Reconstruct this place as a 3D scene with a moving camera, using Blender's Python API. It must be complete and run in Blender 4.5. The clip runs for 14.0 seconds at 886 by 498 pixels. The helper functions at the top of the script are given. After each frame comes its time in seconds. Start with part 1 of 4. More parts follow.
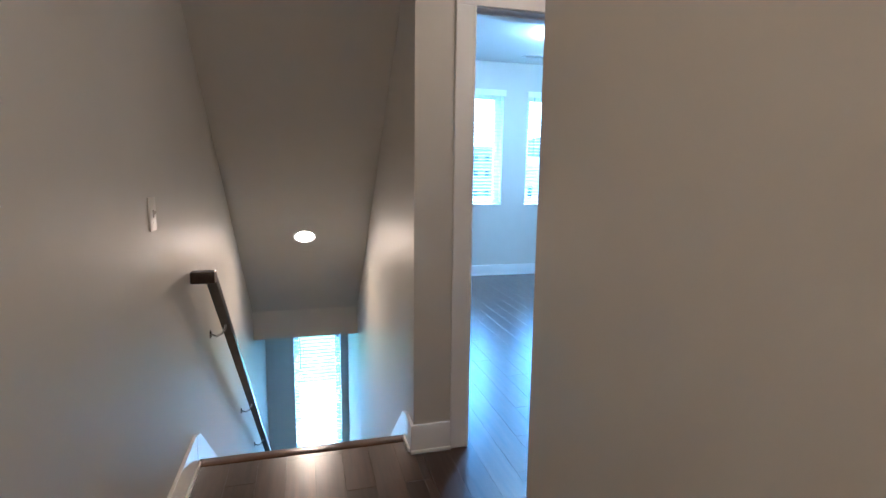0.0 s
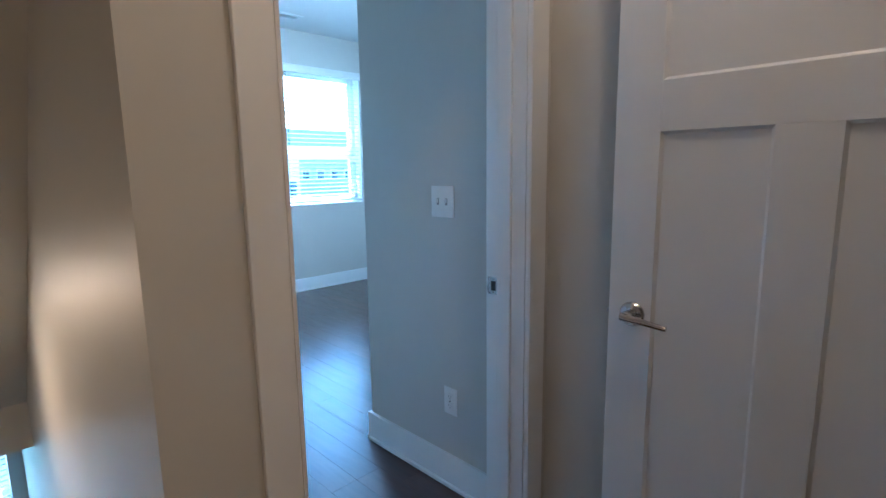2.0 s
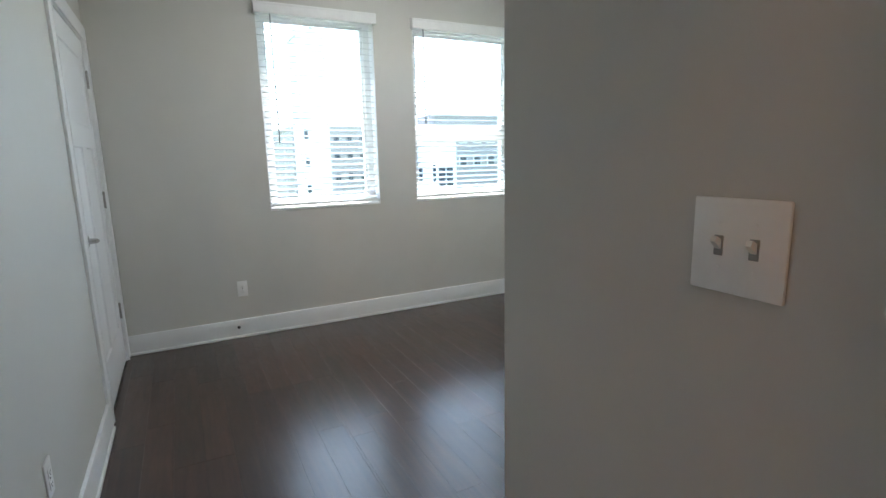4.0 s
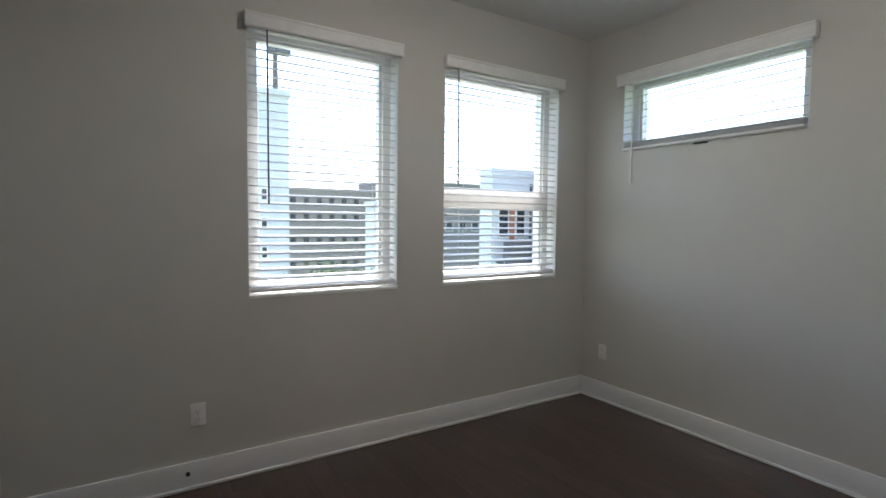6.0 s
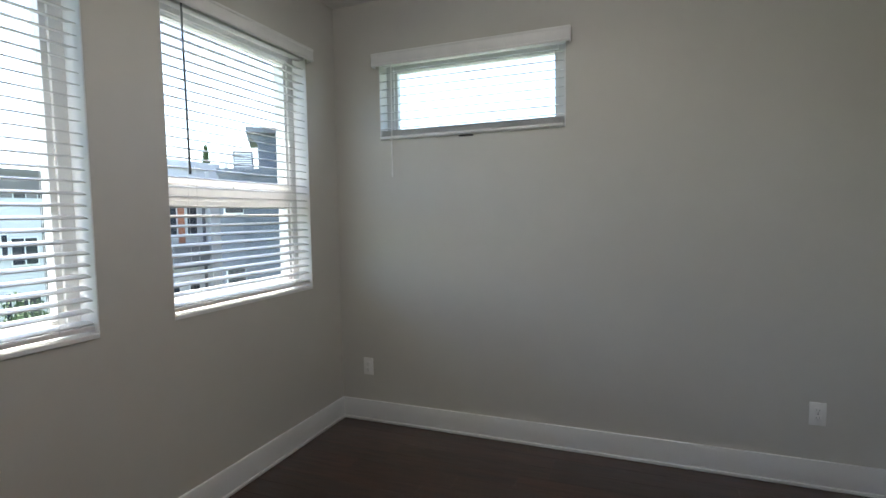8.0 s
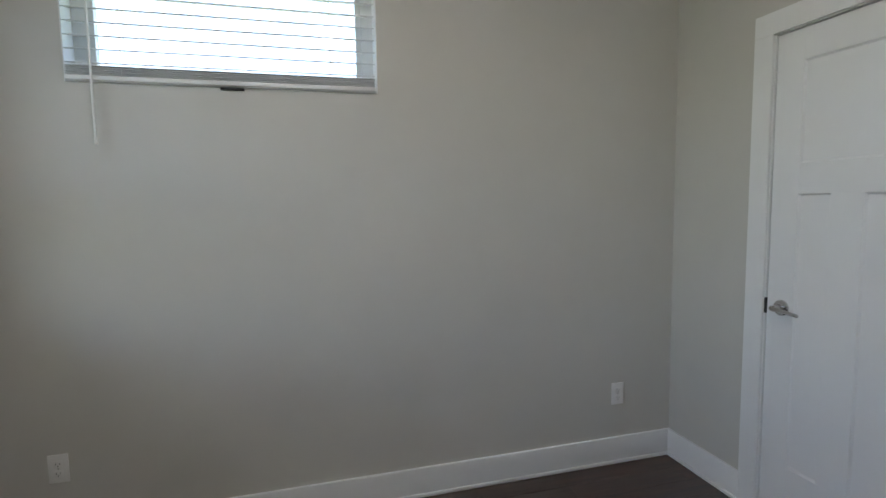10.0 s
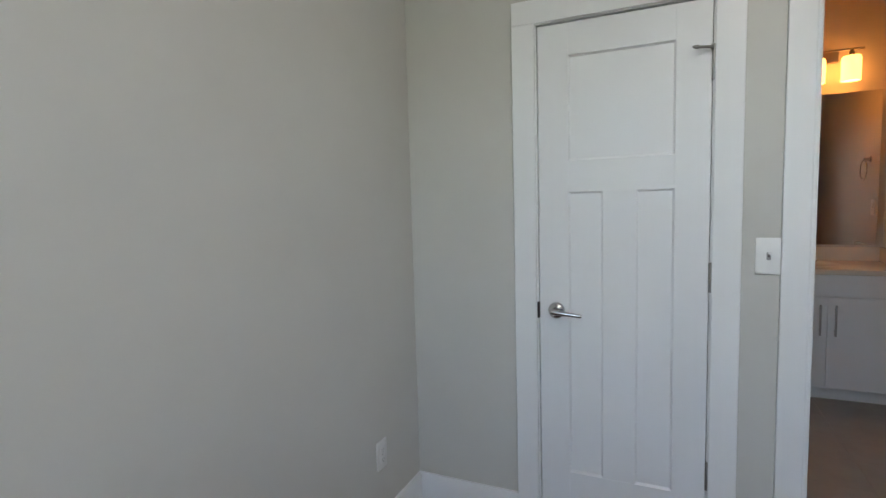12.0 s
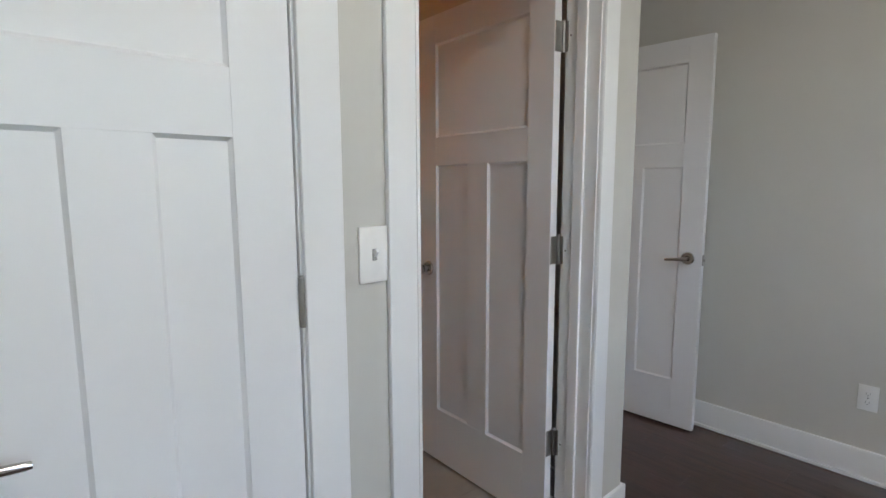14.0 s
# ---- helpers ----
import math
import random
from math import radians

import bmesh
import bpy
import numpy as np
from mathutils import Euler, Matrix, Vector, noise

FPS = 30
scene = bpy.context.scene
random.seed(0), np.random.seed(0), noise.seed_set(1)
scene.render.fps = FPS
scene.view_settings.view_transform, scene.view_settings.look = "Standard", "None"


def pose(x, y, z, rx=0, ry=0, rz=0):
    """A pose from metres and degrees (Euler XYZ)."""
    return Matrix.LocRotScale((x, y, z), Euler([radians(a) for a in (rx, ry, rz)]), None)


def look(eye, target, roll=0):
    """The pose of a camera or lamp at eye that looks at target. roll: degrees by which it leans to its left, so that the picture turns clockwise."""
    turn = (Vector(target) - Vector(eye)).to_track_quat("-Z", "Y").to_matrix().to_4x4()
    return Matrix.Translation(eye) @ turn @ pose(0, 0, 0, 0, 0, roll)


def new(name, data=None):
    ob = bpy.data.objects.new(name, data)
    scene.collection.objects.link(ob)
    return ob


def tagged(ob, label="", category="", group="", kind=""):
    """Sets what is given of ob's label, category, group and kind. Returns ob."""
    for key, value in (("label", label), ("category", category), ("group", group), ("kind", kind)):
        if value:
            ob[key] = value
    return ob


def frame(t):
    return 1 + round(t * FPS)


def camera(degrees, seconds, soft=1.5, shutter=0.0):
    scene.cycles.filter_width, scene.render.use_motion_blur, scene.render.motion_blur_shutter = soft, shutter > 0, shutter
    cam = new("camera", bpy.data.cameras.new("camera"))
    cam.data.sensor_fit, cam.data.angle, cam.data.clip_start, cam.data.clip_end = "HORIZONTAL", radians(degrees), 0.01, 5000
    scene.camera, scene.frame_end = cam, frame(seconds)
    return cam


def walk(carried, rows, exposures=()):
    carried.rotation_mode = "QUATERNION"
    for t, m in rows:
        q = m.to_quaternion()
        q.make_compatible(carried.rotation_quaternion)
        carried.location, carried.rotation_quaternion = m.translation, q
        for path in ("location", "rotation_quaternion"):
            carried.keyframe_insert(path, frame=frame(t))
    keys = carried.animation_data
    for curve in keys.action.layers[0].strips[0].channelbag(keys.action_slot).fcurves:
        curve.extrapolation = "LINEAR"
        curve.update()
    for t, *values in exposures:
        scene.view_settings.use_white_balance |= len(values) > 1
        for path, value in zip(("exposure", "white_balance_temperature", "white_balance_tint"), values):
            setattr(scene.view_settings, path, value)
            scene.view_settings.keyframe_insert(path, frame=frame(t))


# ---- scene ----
cam = camera(82.3, 14.0)
PATH = [
    (0, (-4.149, -6.301, 1.321), (-3.632, -4.391, 1.033), 0.7),
    (0.5, (-4.163, -5.957, 1.321), (-3.404, -4.128, 1.035), 0.7),
    (0.7, (-4.164, -5.827, 1.321), (-3.299, -4.046, 1.033), 0.9),
    (1, (-4.165, -5.622, 1.326), (-3.018, -4.01, 1.031), 0.5),
    (1.5, (-4.054, -5.319, 1.332), (-2.745, -3.841, 1.016), -0.6),
    (2, (-3.898, -5.0, 1.324), (-2.512, -3.593, 1.009), -0.8),
    (2.5, (-3.694, -4.759, 1.324), (-2.177, -3.504, 0.971), -2.0),
    (3, (-3.427, -4.554, 1.319), (-2.126, -3.078, 0.958), -1.7),
    (3.5, (-3.208, -4.257, 1.296), (-2.254, -2.54, 0.921), -1.4),
    (3.7, (-3.151, -4.142, 1.302), (-2.247, -2.397, 0.928), -1.5),
    (5.8, (-3.053, -2.9, 1.364), (-2.104, -1.148, 1.194), -0.3),
    (6, (-3.092, -2.771, 1.358), (-2.018, -1.088, 1.247), 0.6),
    (6.5, (-3.123, -2.519, 1.382), (-1.794, -1.029, 1.266), -1.5),
    (7, (-3.045, -2.322, 1.383), (-1.488, -1.074, 1.258), -0.8),
    (7.5, (-2.97, -2.147, 1.382), (-1.229, -1.173, 1.248), 0.1),
    (8, (-2.954, -1.928, 1.384), (-1.098, -1.195, 1.251), -0.9),
    (8.5, (-2.824, -1.716, 1.386), (-0.866, -1.334, 1.241), -0.8),
    (9, (-2.676, -1.525, 1.404), (-0.684, -1.494, 1.235), -0.4),
    (11.3, (-1.51, -0.951, 1.39), (-0.031, -2.285, 1.209), -2.0),
    (11.5, (-1.383, -0.979, 1.396), (-0.051, -2.461, 1.217), -1.9),
    (12, (-1.066, -1.066, 1.372), (-0.237, -2.878, 1.196), -1.6),
    (12.5, (-0.818, -1.248, 1.348), (-0.552, -3.222, 1.17), -1.8),
    (13, (-0.697, -1.561, 1.376), (-1.061, -3.512, 1.128), -1.4),
    (13.5, (-0.645, -1.892, 1.345), (-1.546, -3.66, 1.098), 0.1),
    (14, (-0.73, -2.136, 1.32), (-2.052, -3.615, 1.068), -0.2),
]
EXPOSURES = [
    (0, 5.3, 3780, -4), (0.5, 5.1, 3800, -6), (1.0, 5.15, 3780, -7), (1.5, 5.15, 3740, -7), (2.0, 5.15, 3960, -5), (2.5, 5.12, 4230, -3), (3.0, 4.92, 4950, 2), (3.7, 4.65, 5900, 6),
    (5.8, 3.4, 6650, 14), (7.5, 3.35, 6650, 13), (9, 3.65, 6650, 13), (11.3, 3.6, 6600, 14), (12, 4.0, 6500, 13), (12.5, 4.27, 6450, 12), (14, 4.42, 6700, 14),
]
walk(cam, [(t, look(eye, target, roll)) for t, eye, target, roll in PATH], EXPOSURES)

# ---- world and sun ----
SUN_ELEV, SUN_AZ = 74.0, 20.0         # degrees; azimuth from +y towards +x
world = bpy.data.worlds.new("sky")
scene.world = world
world.use_nodes = True
wn = world.node_tree
sky = wn.nodes.new("ShaderNodeTexSky")
sky.sky_type = "NISHITA"
sky.sun_disc = False
sky.sun_elevation = radians(SUN_ELEV)
sky.sun_rotation = radians(SUN_AZ)
sky.dust_density = 2.0
wn.nodes["Background"].inputs["Strength"].default_value = 0.085
wn.links.new(sky.outputs["Color"], wn.nodes["Background"].inputs["Color"])

sun = new("sun", bpy.data.lights.new("sun", "SUN"))
sun.data.energy, sun.data.angle, sun.data.color = 2.6, radians(0.5), (1.0, 0.95, 0.88)
sd = Vector((math.cos(radians(SUN_ELEV)) * math.sin(radians(SUN_AZ)), math.cos(radians(SUN_ELEV)) * math.cos(radians(SUN_AZ)), math.sin(radians(SUN_ELEV))))
sun.matrix_world = look((0, 0, 0), -sd)

LAMP_BEDROOM, LAMP_STAIR, LAMP_HALL_UNSEEN, LAMP_LENS, LAMP_VANITY = 3.9, 0.72, 0.8, 4.0, 0.45
LAMP_NOOK_UNSEEN = 0.32

# ---- materials ----


def node_mat(name):
    m = bpy.data.materials.new(name)
    m.use_nodes = True
    nt = m.node_tree
    return m, nt, nt.nodes["Principled BSDF"]


def noise_node(nt, scale, detail=3.0, rough=0.55, vec=None):
    n = nt.nodes.new("ShaderNodeTexNoise")
    n.inputs["Scale"].default_value = scale
    n.inputs["Detail"].default_value = detail
    n.inputs["Roughness"].default_value = rough
    if vec:
        nt.links.new(vec, n.inputs["Vector"])
    return n


def object_coords(nt, scale=(1, 1, 1)):
    tc = nt.nodes.new("ShaderNodeTexCoord")
    mp = nt.nodes.new("ShaderNodeMapping")
    mp.inputs["Scale"].default_value = scale
    nt.links.new(tc.outputs["Object"], mp.inputs["Vector"])
    return mp.outputs["Vector"]


def ramp(nt, src, stops):
    r = nt.nodes.new("ShaderNodeValToRGB")
    while len(r.color_ramp.elements) < len(stops):
        r.color_ramp.elements.new(0.5)
    for el, (p, c) in zip(r.color_ramp.elements, stops):
        el.position, el.color = p, (*c, 1)
    nt.links.new(src, r.inputs["Fac"])
    return r.outputs["Color"]


def bump(nt, bsdf, height, strength, distance):
    b = nt.nodes.new("ShaderNodeBump")
    b.inputs["Strength"].default_value, b.inputs["Distance"].default_value = strength, distance
    nt.links.new(height, b.inputs["Height"])
    nt.links.new(b.outputs["Normal"], bsdf.inputs["Normal"])


def paint(name, colour, rough=0.55, vary=0.04, grain=260.0, relief=0.0003, blotch=1.3):
    """Wall or trim paint: large faint blotches, roller texture."""
    m, nt, b = node_mat(name)
    v = object_coords(nt)
    big = noise_node(nt, blotch, 4, 0.6, v)
    lo = tuple(c * (1 - vary) for c in colour)
    hi = tuple(min(1, c * (1 + vary)) for c in colour)
    nt.links.new(ramp(nt, big.outputs["Fac"], [(0.3, lo), (0.7, hi)]), b.inputs["Base Color"])
    fine = noise_node(nt, grain, 2, 0.5, v)
    bump(nt, b, fine.outputs["Fac"], 0.35, relief)
    rr = nt.nodes.new("ShaderNodeMapRange")
    rr.inputs["To Min"].default_value, rr.inputs["To Max"].default_value = rough - 0.05, rough + 0.06
    nt.links.new(big.outputs["Fac"], rr.inputs["Value"])
    nt.links.new(rr.outputs["Result"], b.inputs["Roughness"])
    return m


def metal(name, colour, rough, scratch=400.0):
    m, nt, b = node_mat(name)
    b.inputs["Base Color"].default_value = (*colour, 1)
    b.inputs["Metallic"].default_value = 1.0
    n = noise_node(nt, scratch, 3, 0.6, object_coords(nt, (1, 1, 0.15)))
    rr = nt.nodes.new("ShaderNodeMapRange")
    rr.inputs["To Min"].default_value, rr.inputs["To Max"].default_value = rough * 0.7, rough * 1.4
    nt.links.new(n.outputs["Fac"], rr.inputs["Value"])
    nt.links.new(rr.outputs["Result"], b.inputs["Roughness"])
    return m


def plain(name, colour, rough=0.5, vary=0.05, scale=30.0):
    m, nt, b = node_mat(name)
    n = noise_node(nt, scale, 3, 0.6, object_coords(nt))
    nt.links.new(ramp(nt, n.outputs["Fac"], [(0.3, tuple(c * (1 - vary) for c in colour)), (0.7, tuple(min(1, c * (1 + vary)) for c in colour))]), b.inputs["Base Color"])
    b.inputs["Roughness"].default_value = rough
    return m


def glow(name, colour, strength):
    m, nt, b = node_mat(name)
    b.inputs["Base Color"].default_value = (0.9, 0.9, 0.9, 1)
    b.inputs["Emission Color"].default_value = (*colour, 1)
    b.inputs["Emission Strength"].default_value = strength
    return m


def plank_material(name, dark, light, rough, length_axis):
    """Hand-scraped stained boards: each board its own tone, grain along the board, shallow scraping marks across."""
    m, nt, b = node_mat(name)
    oi = nt.nodes.new("ShaderNodeObjectInfo")
    tc = nt.nodes.new("ShaderNodeTexCoord")
    off = nt.nodes.new("ShaderNodeVectorMath")
    off.operation = "ADD"
    comb = nt.nodes.new("ShaderNodeCombineXYZ")
    mul = nt.nodes.new("ShaderNodeMath")
    mul.operation = "MULTIPLY"
    mul.inputs[1].default_value = 37.0
    nt.links.new(oi.outputs["Random"], mul.inputs[0])
    for k in ("X", "Y", "Z"):
        nt.links.new(mul.outputs[0], comb.inputs[k])
    nt.links.new(tc.outputs["Object"], off.inputs[0])
    nt.links.new(comb.outputs[0], off.inputs[1])
    mp = nt.nodes.new("ShaderNodeMapping")
    mp.inputs["Scale"].default_value = (26, 1.6, 26) if length_axis == "Y" else (1.6, 26, 26)
    nt.links.new(off.outputs[0], mp.inputs["Vector"])
    grain = noise_node(nt, 1.4, 6, 0.65, mp.outputs["Vector"])
    mid = tuple((a + c) / 2 for a, c in zip(dark, light))
    col = ramp(nt, grain.outputs["Fac"], [(0.25, dark), (0.52, mid), (0.8, light)])
    hsv = nt.nodes.new("ShaderNodeHueSaturation")
    vr = nt.nodes.new("ShaderNodeMapRange")
    vr.inputs["To Min"].default_value, vr.inputs["To Max"].default_value = 0.72, 1.3
    nt.links.new(oi.outputs["Random"], vr.inputs["Value"])
    nt.links.new(vr.outputs["Result"], hsv.inputs["Value"])
    nt.links.new(col, hsv.inputs["Color"])
    nt.links.new(hsv.outputs["Color"], b.inputs["Base Color"])
    mp2 = nt.nodes.new("ShaderNodeMapping")
    mp2.inputs["Scale"].default_value = (22, 6, 22) if length_axis == "Y" else (6, 22, 22)
    nt.links.new(off.outputs[0], mp2.inputs["Vector"])
    scrape = noise_node(nt, 1.2, 4, 0.62, mp2.outputs["Vector"])
    mix = nt.nodes.new("ShaderNodeMath")
    mix.operation = "MULTIPLY_ADD"
    mix.inputs[1].default_value = 0.2
    nt.links.new(grain.outputs["Fac"], mix.inputs[0])
    nt.links.new(scrape.outputs["Fac"], mix.inputs[2])
    b.inputs["Coat Weight"].default_value, b.inputs["Coat Roughness"].default_value = 1.0, 0.24
    b.inputs["Specular IOR Level"].default_value = 0.3
    bump(nt, b, mix.outputs[0], 0.5, 0.0022)
    rr = nt.nodes.new("ShaderNodeMapRange")
    rr.inputs["To Min"].default_value, rr.inputs["To Max"].default_value = rough - 0.07, rough + 0.12
    nt.links.new(scrape.outputs["Fac"], rr.inputs["Value"])
    nt.links.new(rr.outputs["Result"], b.inputs["Roughness"])
    return m


def glass_material():
    m = bpy.data.materials.new("window_glass")
    m.use_nodes = True
    nt = m.node_tree
    nt.nodes.remove(nt.nodes["Principled BSDF"])
    tr = nt.nodes.new("ShaderNodeBsdfTransparent")
    gl = nt.nodes.new("ShaderNodeBsdfGlossy")
    gl.inputs["Roughness"].default_value = 0.01
    tr.inputs["Color"].default_value = (0.93, 0.96, 0.95, 1)
    mx = nt.nodes.new("ShaderNodeMixShader")
    mx.inputs[0].default_value = 0.035
    nt.links.new(tr.outputs[0], mx.inputs[1])
    nt.links.new(gl.outputs[0], mx.inputs[2])
    nt.links.new(mx.outputs[0], nt.nodes["Material Output"].inputs["Surface"])
    return m


WALL = paint("greige_wall_paint", (0.60, 0.588, 0.547), 0.5, 0.035)
CEIL = paint("white_ceiling_paint", (0.82, 0.82, 0.80), 0.75, 0.02, 180, 0.001)
TRIM = paint("white_trim_paint", (0.83, 0.84, 0.84), 0.3, 0.015, 90, 0.0002, 3.0)
DOORP = paint("white_door_paint", (0.81, 0.82, 0.83), 0.33, 0.015, 140, 0.0002, 2.0)
FLOORM = plank_material("dark_hardwood_board", (0.019, 0.0068, 0.0038), (0.058, 0.022, 0.012), 0.35, "Y")
FLOORX = plank_material("dark_hardwood_nosing", (0.035, 0.014, 0.007), (0.10, 0.042, 0.02), 0.28, "X")
RAILM = plank_material("dark_stained_rail_wood", (0.015, 0.009, 0.007), (0.04, 0.024, 0.018), 0.3, "Y")
SUBFLOOR = plain("dark_joint", (0.008, 0.005, 0.004), 0.8)
NICKEL = metal("satin_nickel", (0.58, 0.57, 0.56), 0.10)
CHROME = metal("polished_chrome", (0.72, 0.72, 0.73), 0.1)
BRONZE = metal("dark_hinge_metal", (0.36, 0.35, 0.33), 0.32)
DARK = plain("dark_recess", (0.02, 0.02, 0.02), 0.7)
PLASTIC = plain("white_plate_plastic", (0.84, 0.84, 0.82), 0.35, 0.02)
# valance white greyed in the colour, so slats look shaded against the sky
BLIND_SHADED = plain("white_slat_greyed_for_shade", (0.62, 0.63, 0.625), 0.42, 0.03, 12)
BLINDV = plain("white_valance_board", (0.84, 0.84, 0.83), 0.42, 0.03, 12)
VINYL = plain("white_window_vinyl", (0.76, 0.77, 0.76), 0.4, 0.03, 8)
CORD = plain("grey_cord", (0.16, 0.18, 0.18), 0.6)
WAND = plain("clear_grey_wand", (0.12, 0.14, 0.14), 0.3)
GLASS = glass_material()
TILE = plain("beige_bath_tile", (0.28, 0.255, 0.225), 0.35, 0.08, 6)
GROUT = plain("tile_grout", (0.272, 0.248, 0.218), 0.8)
CABINET = paint("white_cabinet_paint", (0.74, 0.75, 0.76), 0.35, 0.02)
COUNTER = plain("cream_cultured_marble", (0.72, 0.66, 0.56), 0.2, 0.05, 5)
MIRROR = metal("mirror_silver", (0.9, 0.9, 0.9), 0.015)
LED = glow("ceiling_lamp_glass", (1.0, 0.96, 0.92), LAMP_BEDROOM)
BULB = glow("downlight_lens", (1.0, 0.55, 0.28), LAMP_LENS)
SLOT = plain("grey_slot", (0.3, 0.3, 0.29), 0.6)
SHADE = glow("frosted_lamp_shade", (1.0, 0.33, 0.06), LAMP_VANITY)

# ---- mesh helpers ----


def box(bm, x0, x1, y0, y1, z0, z1, bevel=0.0):
    x0, x1 = min(x0, x1), max(x0, x1)
    y0, y1 = min(y0, y1), max(y0, y1)
    z0, z1 = min(z0, z1), max(z0, z1)
    vs = [bm.verts.new(p) for p in ((x0, y0, z0), (x1, y0, z0), (x1, y1, z0), (x0, y1, z0), (x0, y0, z1), (x1, y0, z1), (x1, y1, z1), (x0, y1, z1))]
    fs = [bm.faces.new([vs[i] for i in f]) for f in ((3, 2, 1, 0), (4, 5, 6, 7), (0, 1, 5, 4), (1, 2, 6, 5), (2, 3, 7, 6), (3, 0, 4, 7))]
    if bevel:
        es = list({e for f in fs for e in f.edges})
        bmesh.ops.bevel(bm, geom=es, offset=bevel, segments=2, profile=0.5, affect="EDGES", clamp_overlap=True)
    return bm


def cyl(bm, a, b, r0, r1=None, n=20):
    """A capped tapered rod from a to b."""
    a, b = Vector(a), Vector(b)
    r1 = r0 if r1 is None else r1
    d = b - a
    q = d.to_track_quat("Z", "Y").to_matrix().to_4x4()
    bmesh.ops.create_cone(bm, cap_ends=True, segments=n, radius1=r0, radius2=r1, depth=d.length, matrix=Matrix.Translation((a + b) / 2) @ q)
    return bm


def revolve(bm, profile, base, axis, n=28):
    """Turns (radius, height) pairs about an axis through base."""
    q = Vector(axis).to_track_quat("Z", "Y").to_matrix().to_4x4()
    m = Matrix.Translation(base) @ q
    rings = []
    for r, h in profile:
        if r < 1e-6:
            rings.append([bm.verts.new(m @ Vector((0, 0, h)))])
        else:
            rings.append([bm.verts.new(m @ Vector((r * math.cos(2 * math.pi * k / n), r * math.sin(2 * math.pi * k / n), h))) for k in range(n)])
    for p, q2 in zip(rings, rings[1:]):
        for k in range(n):
            j = (k + 1) % n
            if len(p) == 1 and len(q2) > 1:
                bm.faces.new((p[0], q2[k], q2[j]))
            elif len(q2) == 1 and len(p) > 1:
                bm.faces.new((p[k], p[j], q2[0]))
            elif len(p) > 1:
                bm.faces.new((p[k], p[j], q2[j], q2[k]))
    return bm


def tube(bm, points, r, n=10):
    pts = [Vector(p) for p in points]
    rings = []
    for i, p in enumerate(pts):
        d = (pts[min(i + 1, len(pts) - 1)] - pts[max(i - 1, 0)]).normalized()
        q = d.to_track_quat("Z", "Y").to_matrix()
        rings.append([bm.verts.new(p + q @ Vector((r * math.cos(2 * math.pi * k / n), r * math.sin(2 * math.pi * k / n), 0))) for k in range(n)])
    for a, b in zip(rings, rings[1:]):
        for k in range(n):
            bm.faces.new((a[k], a[(k + 1) % n], b[(k + 1) % n], b[k]))
    bm.faces.new(rings[0][::-1])
    bm.faces.new(rings[-1])
    return bm


def mesh_of(name, bm, material, smooth=False):
    bmesh.ops.recalc_face_normals(bm, faces=bm.faces)
    me = bpy.data.meshes.new(name)
    bm.to_mesh(me)
    bm.free()
    me.materials.append(material)
    if smooth:
        me.polygons.foreach_set("use_smooth", [True] * len(me.polygons))
        me.set_sharp_from_angle(angle=radians(35))
    return me


def part(name, bm, material, parent, label="", smooth=False):
    ob = new(name, mesh_of(name, bm, material, smooth))
    ob.parent = parent
    return tagged(ob, label)


def solid(name, bm, material, label="", category="", kind="", group="", smooth=False):
    return tagged(new(name, mesh_of(name, bm, material, smooth)), label, category, group, kind)


def thing(name, m, label, category, kind="", group=""):
    ob = new(name)
    ob.matrix_world = m
    ob.empty_display_size = 0.05
    return tagged(ob, label, category, group, kind)


def bx(*a, bevel=0.0):
    return box(bmesh.new(), *a, bevel=bevel)


# ---- plan ----
H = 2.755                                   # ceiling
XW, XE = -3.555, 0.0                        # bedroom west and east faces
YN, YS = 0.0, -3.07                         # north and south faces
XC = -2.503                                 # entry alcove's east face
YE0, YE1 = -4.068, -3.925                   # entry wall, hall face and room face
XSW, XSE = -4.67, -3.68                     # stair shaft faces
XNC, YNC = -3.641, -5.242                   # hall corner
XHE = -2.497                                # hall nook's east face
T_EXT = 0.20
ZL = -3.05                                  # lower floor
BB = 0.14                                   # baseboard height
BT = 0.016

W1 = (-2.528, -1.655, 0.937, 2.385)
W2 = (-1.323, -0.309, 0.937, 2.385)
W3 = (-1.517, -0.336, 1.872, 2.395)
WST = (-4.347, -3.772, -2.225, -0.42)


def wall(name, axis, c0, c1, a0, a1, z0, z1, holes=(), material=WALL, label="greige painted drywall wall"):
    """A wall along an axis between faces c0 and c1, from a0 to a1, with rectangular holes (a, b, z, z)."""
    bm = bmesh.new()

    def put(p, q, u, v):
        if q - p > 1e-4 and v - u > 1e-4:
            if axis == "x":
                box(bm, p, q, c0, c1, u, v)
            else:
                box(bm, c0, c1, p, q, u, v)
    cur = a0
    for h in sorted(holes):
        put(cur, h[0], z0, z1)
        put(h[0], h[1], z0, h[2])
        put(h[0], h[1], h[3], z1)
        cur = h[1]
    put(cur, a1, z0, z1)
    return solid(name, bm, material, label, "wall", "structure")


ENTRY = (-3.42, -2.61, 0.0, 2.062)
CLOSET = (-1.197, -0.555, 0.0, 2.064)
BATH = (-2.265, -1.472, 0.0, 2.064)
CLOS2 = (-1.035, -0.085, 0.0, 2.064)
LAUND = (-3.47, -2.60, 0.0, 2.064)

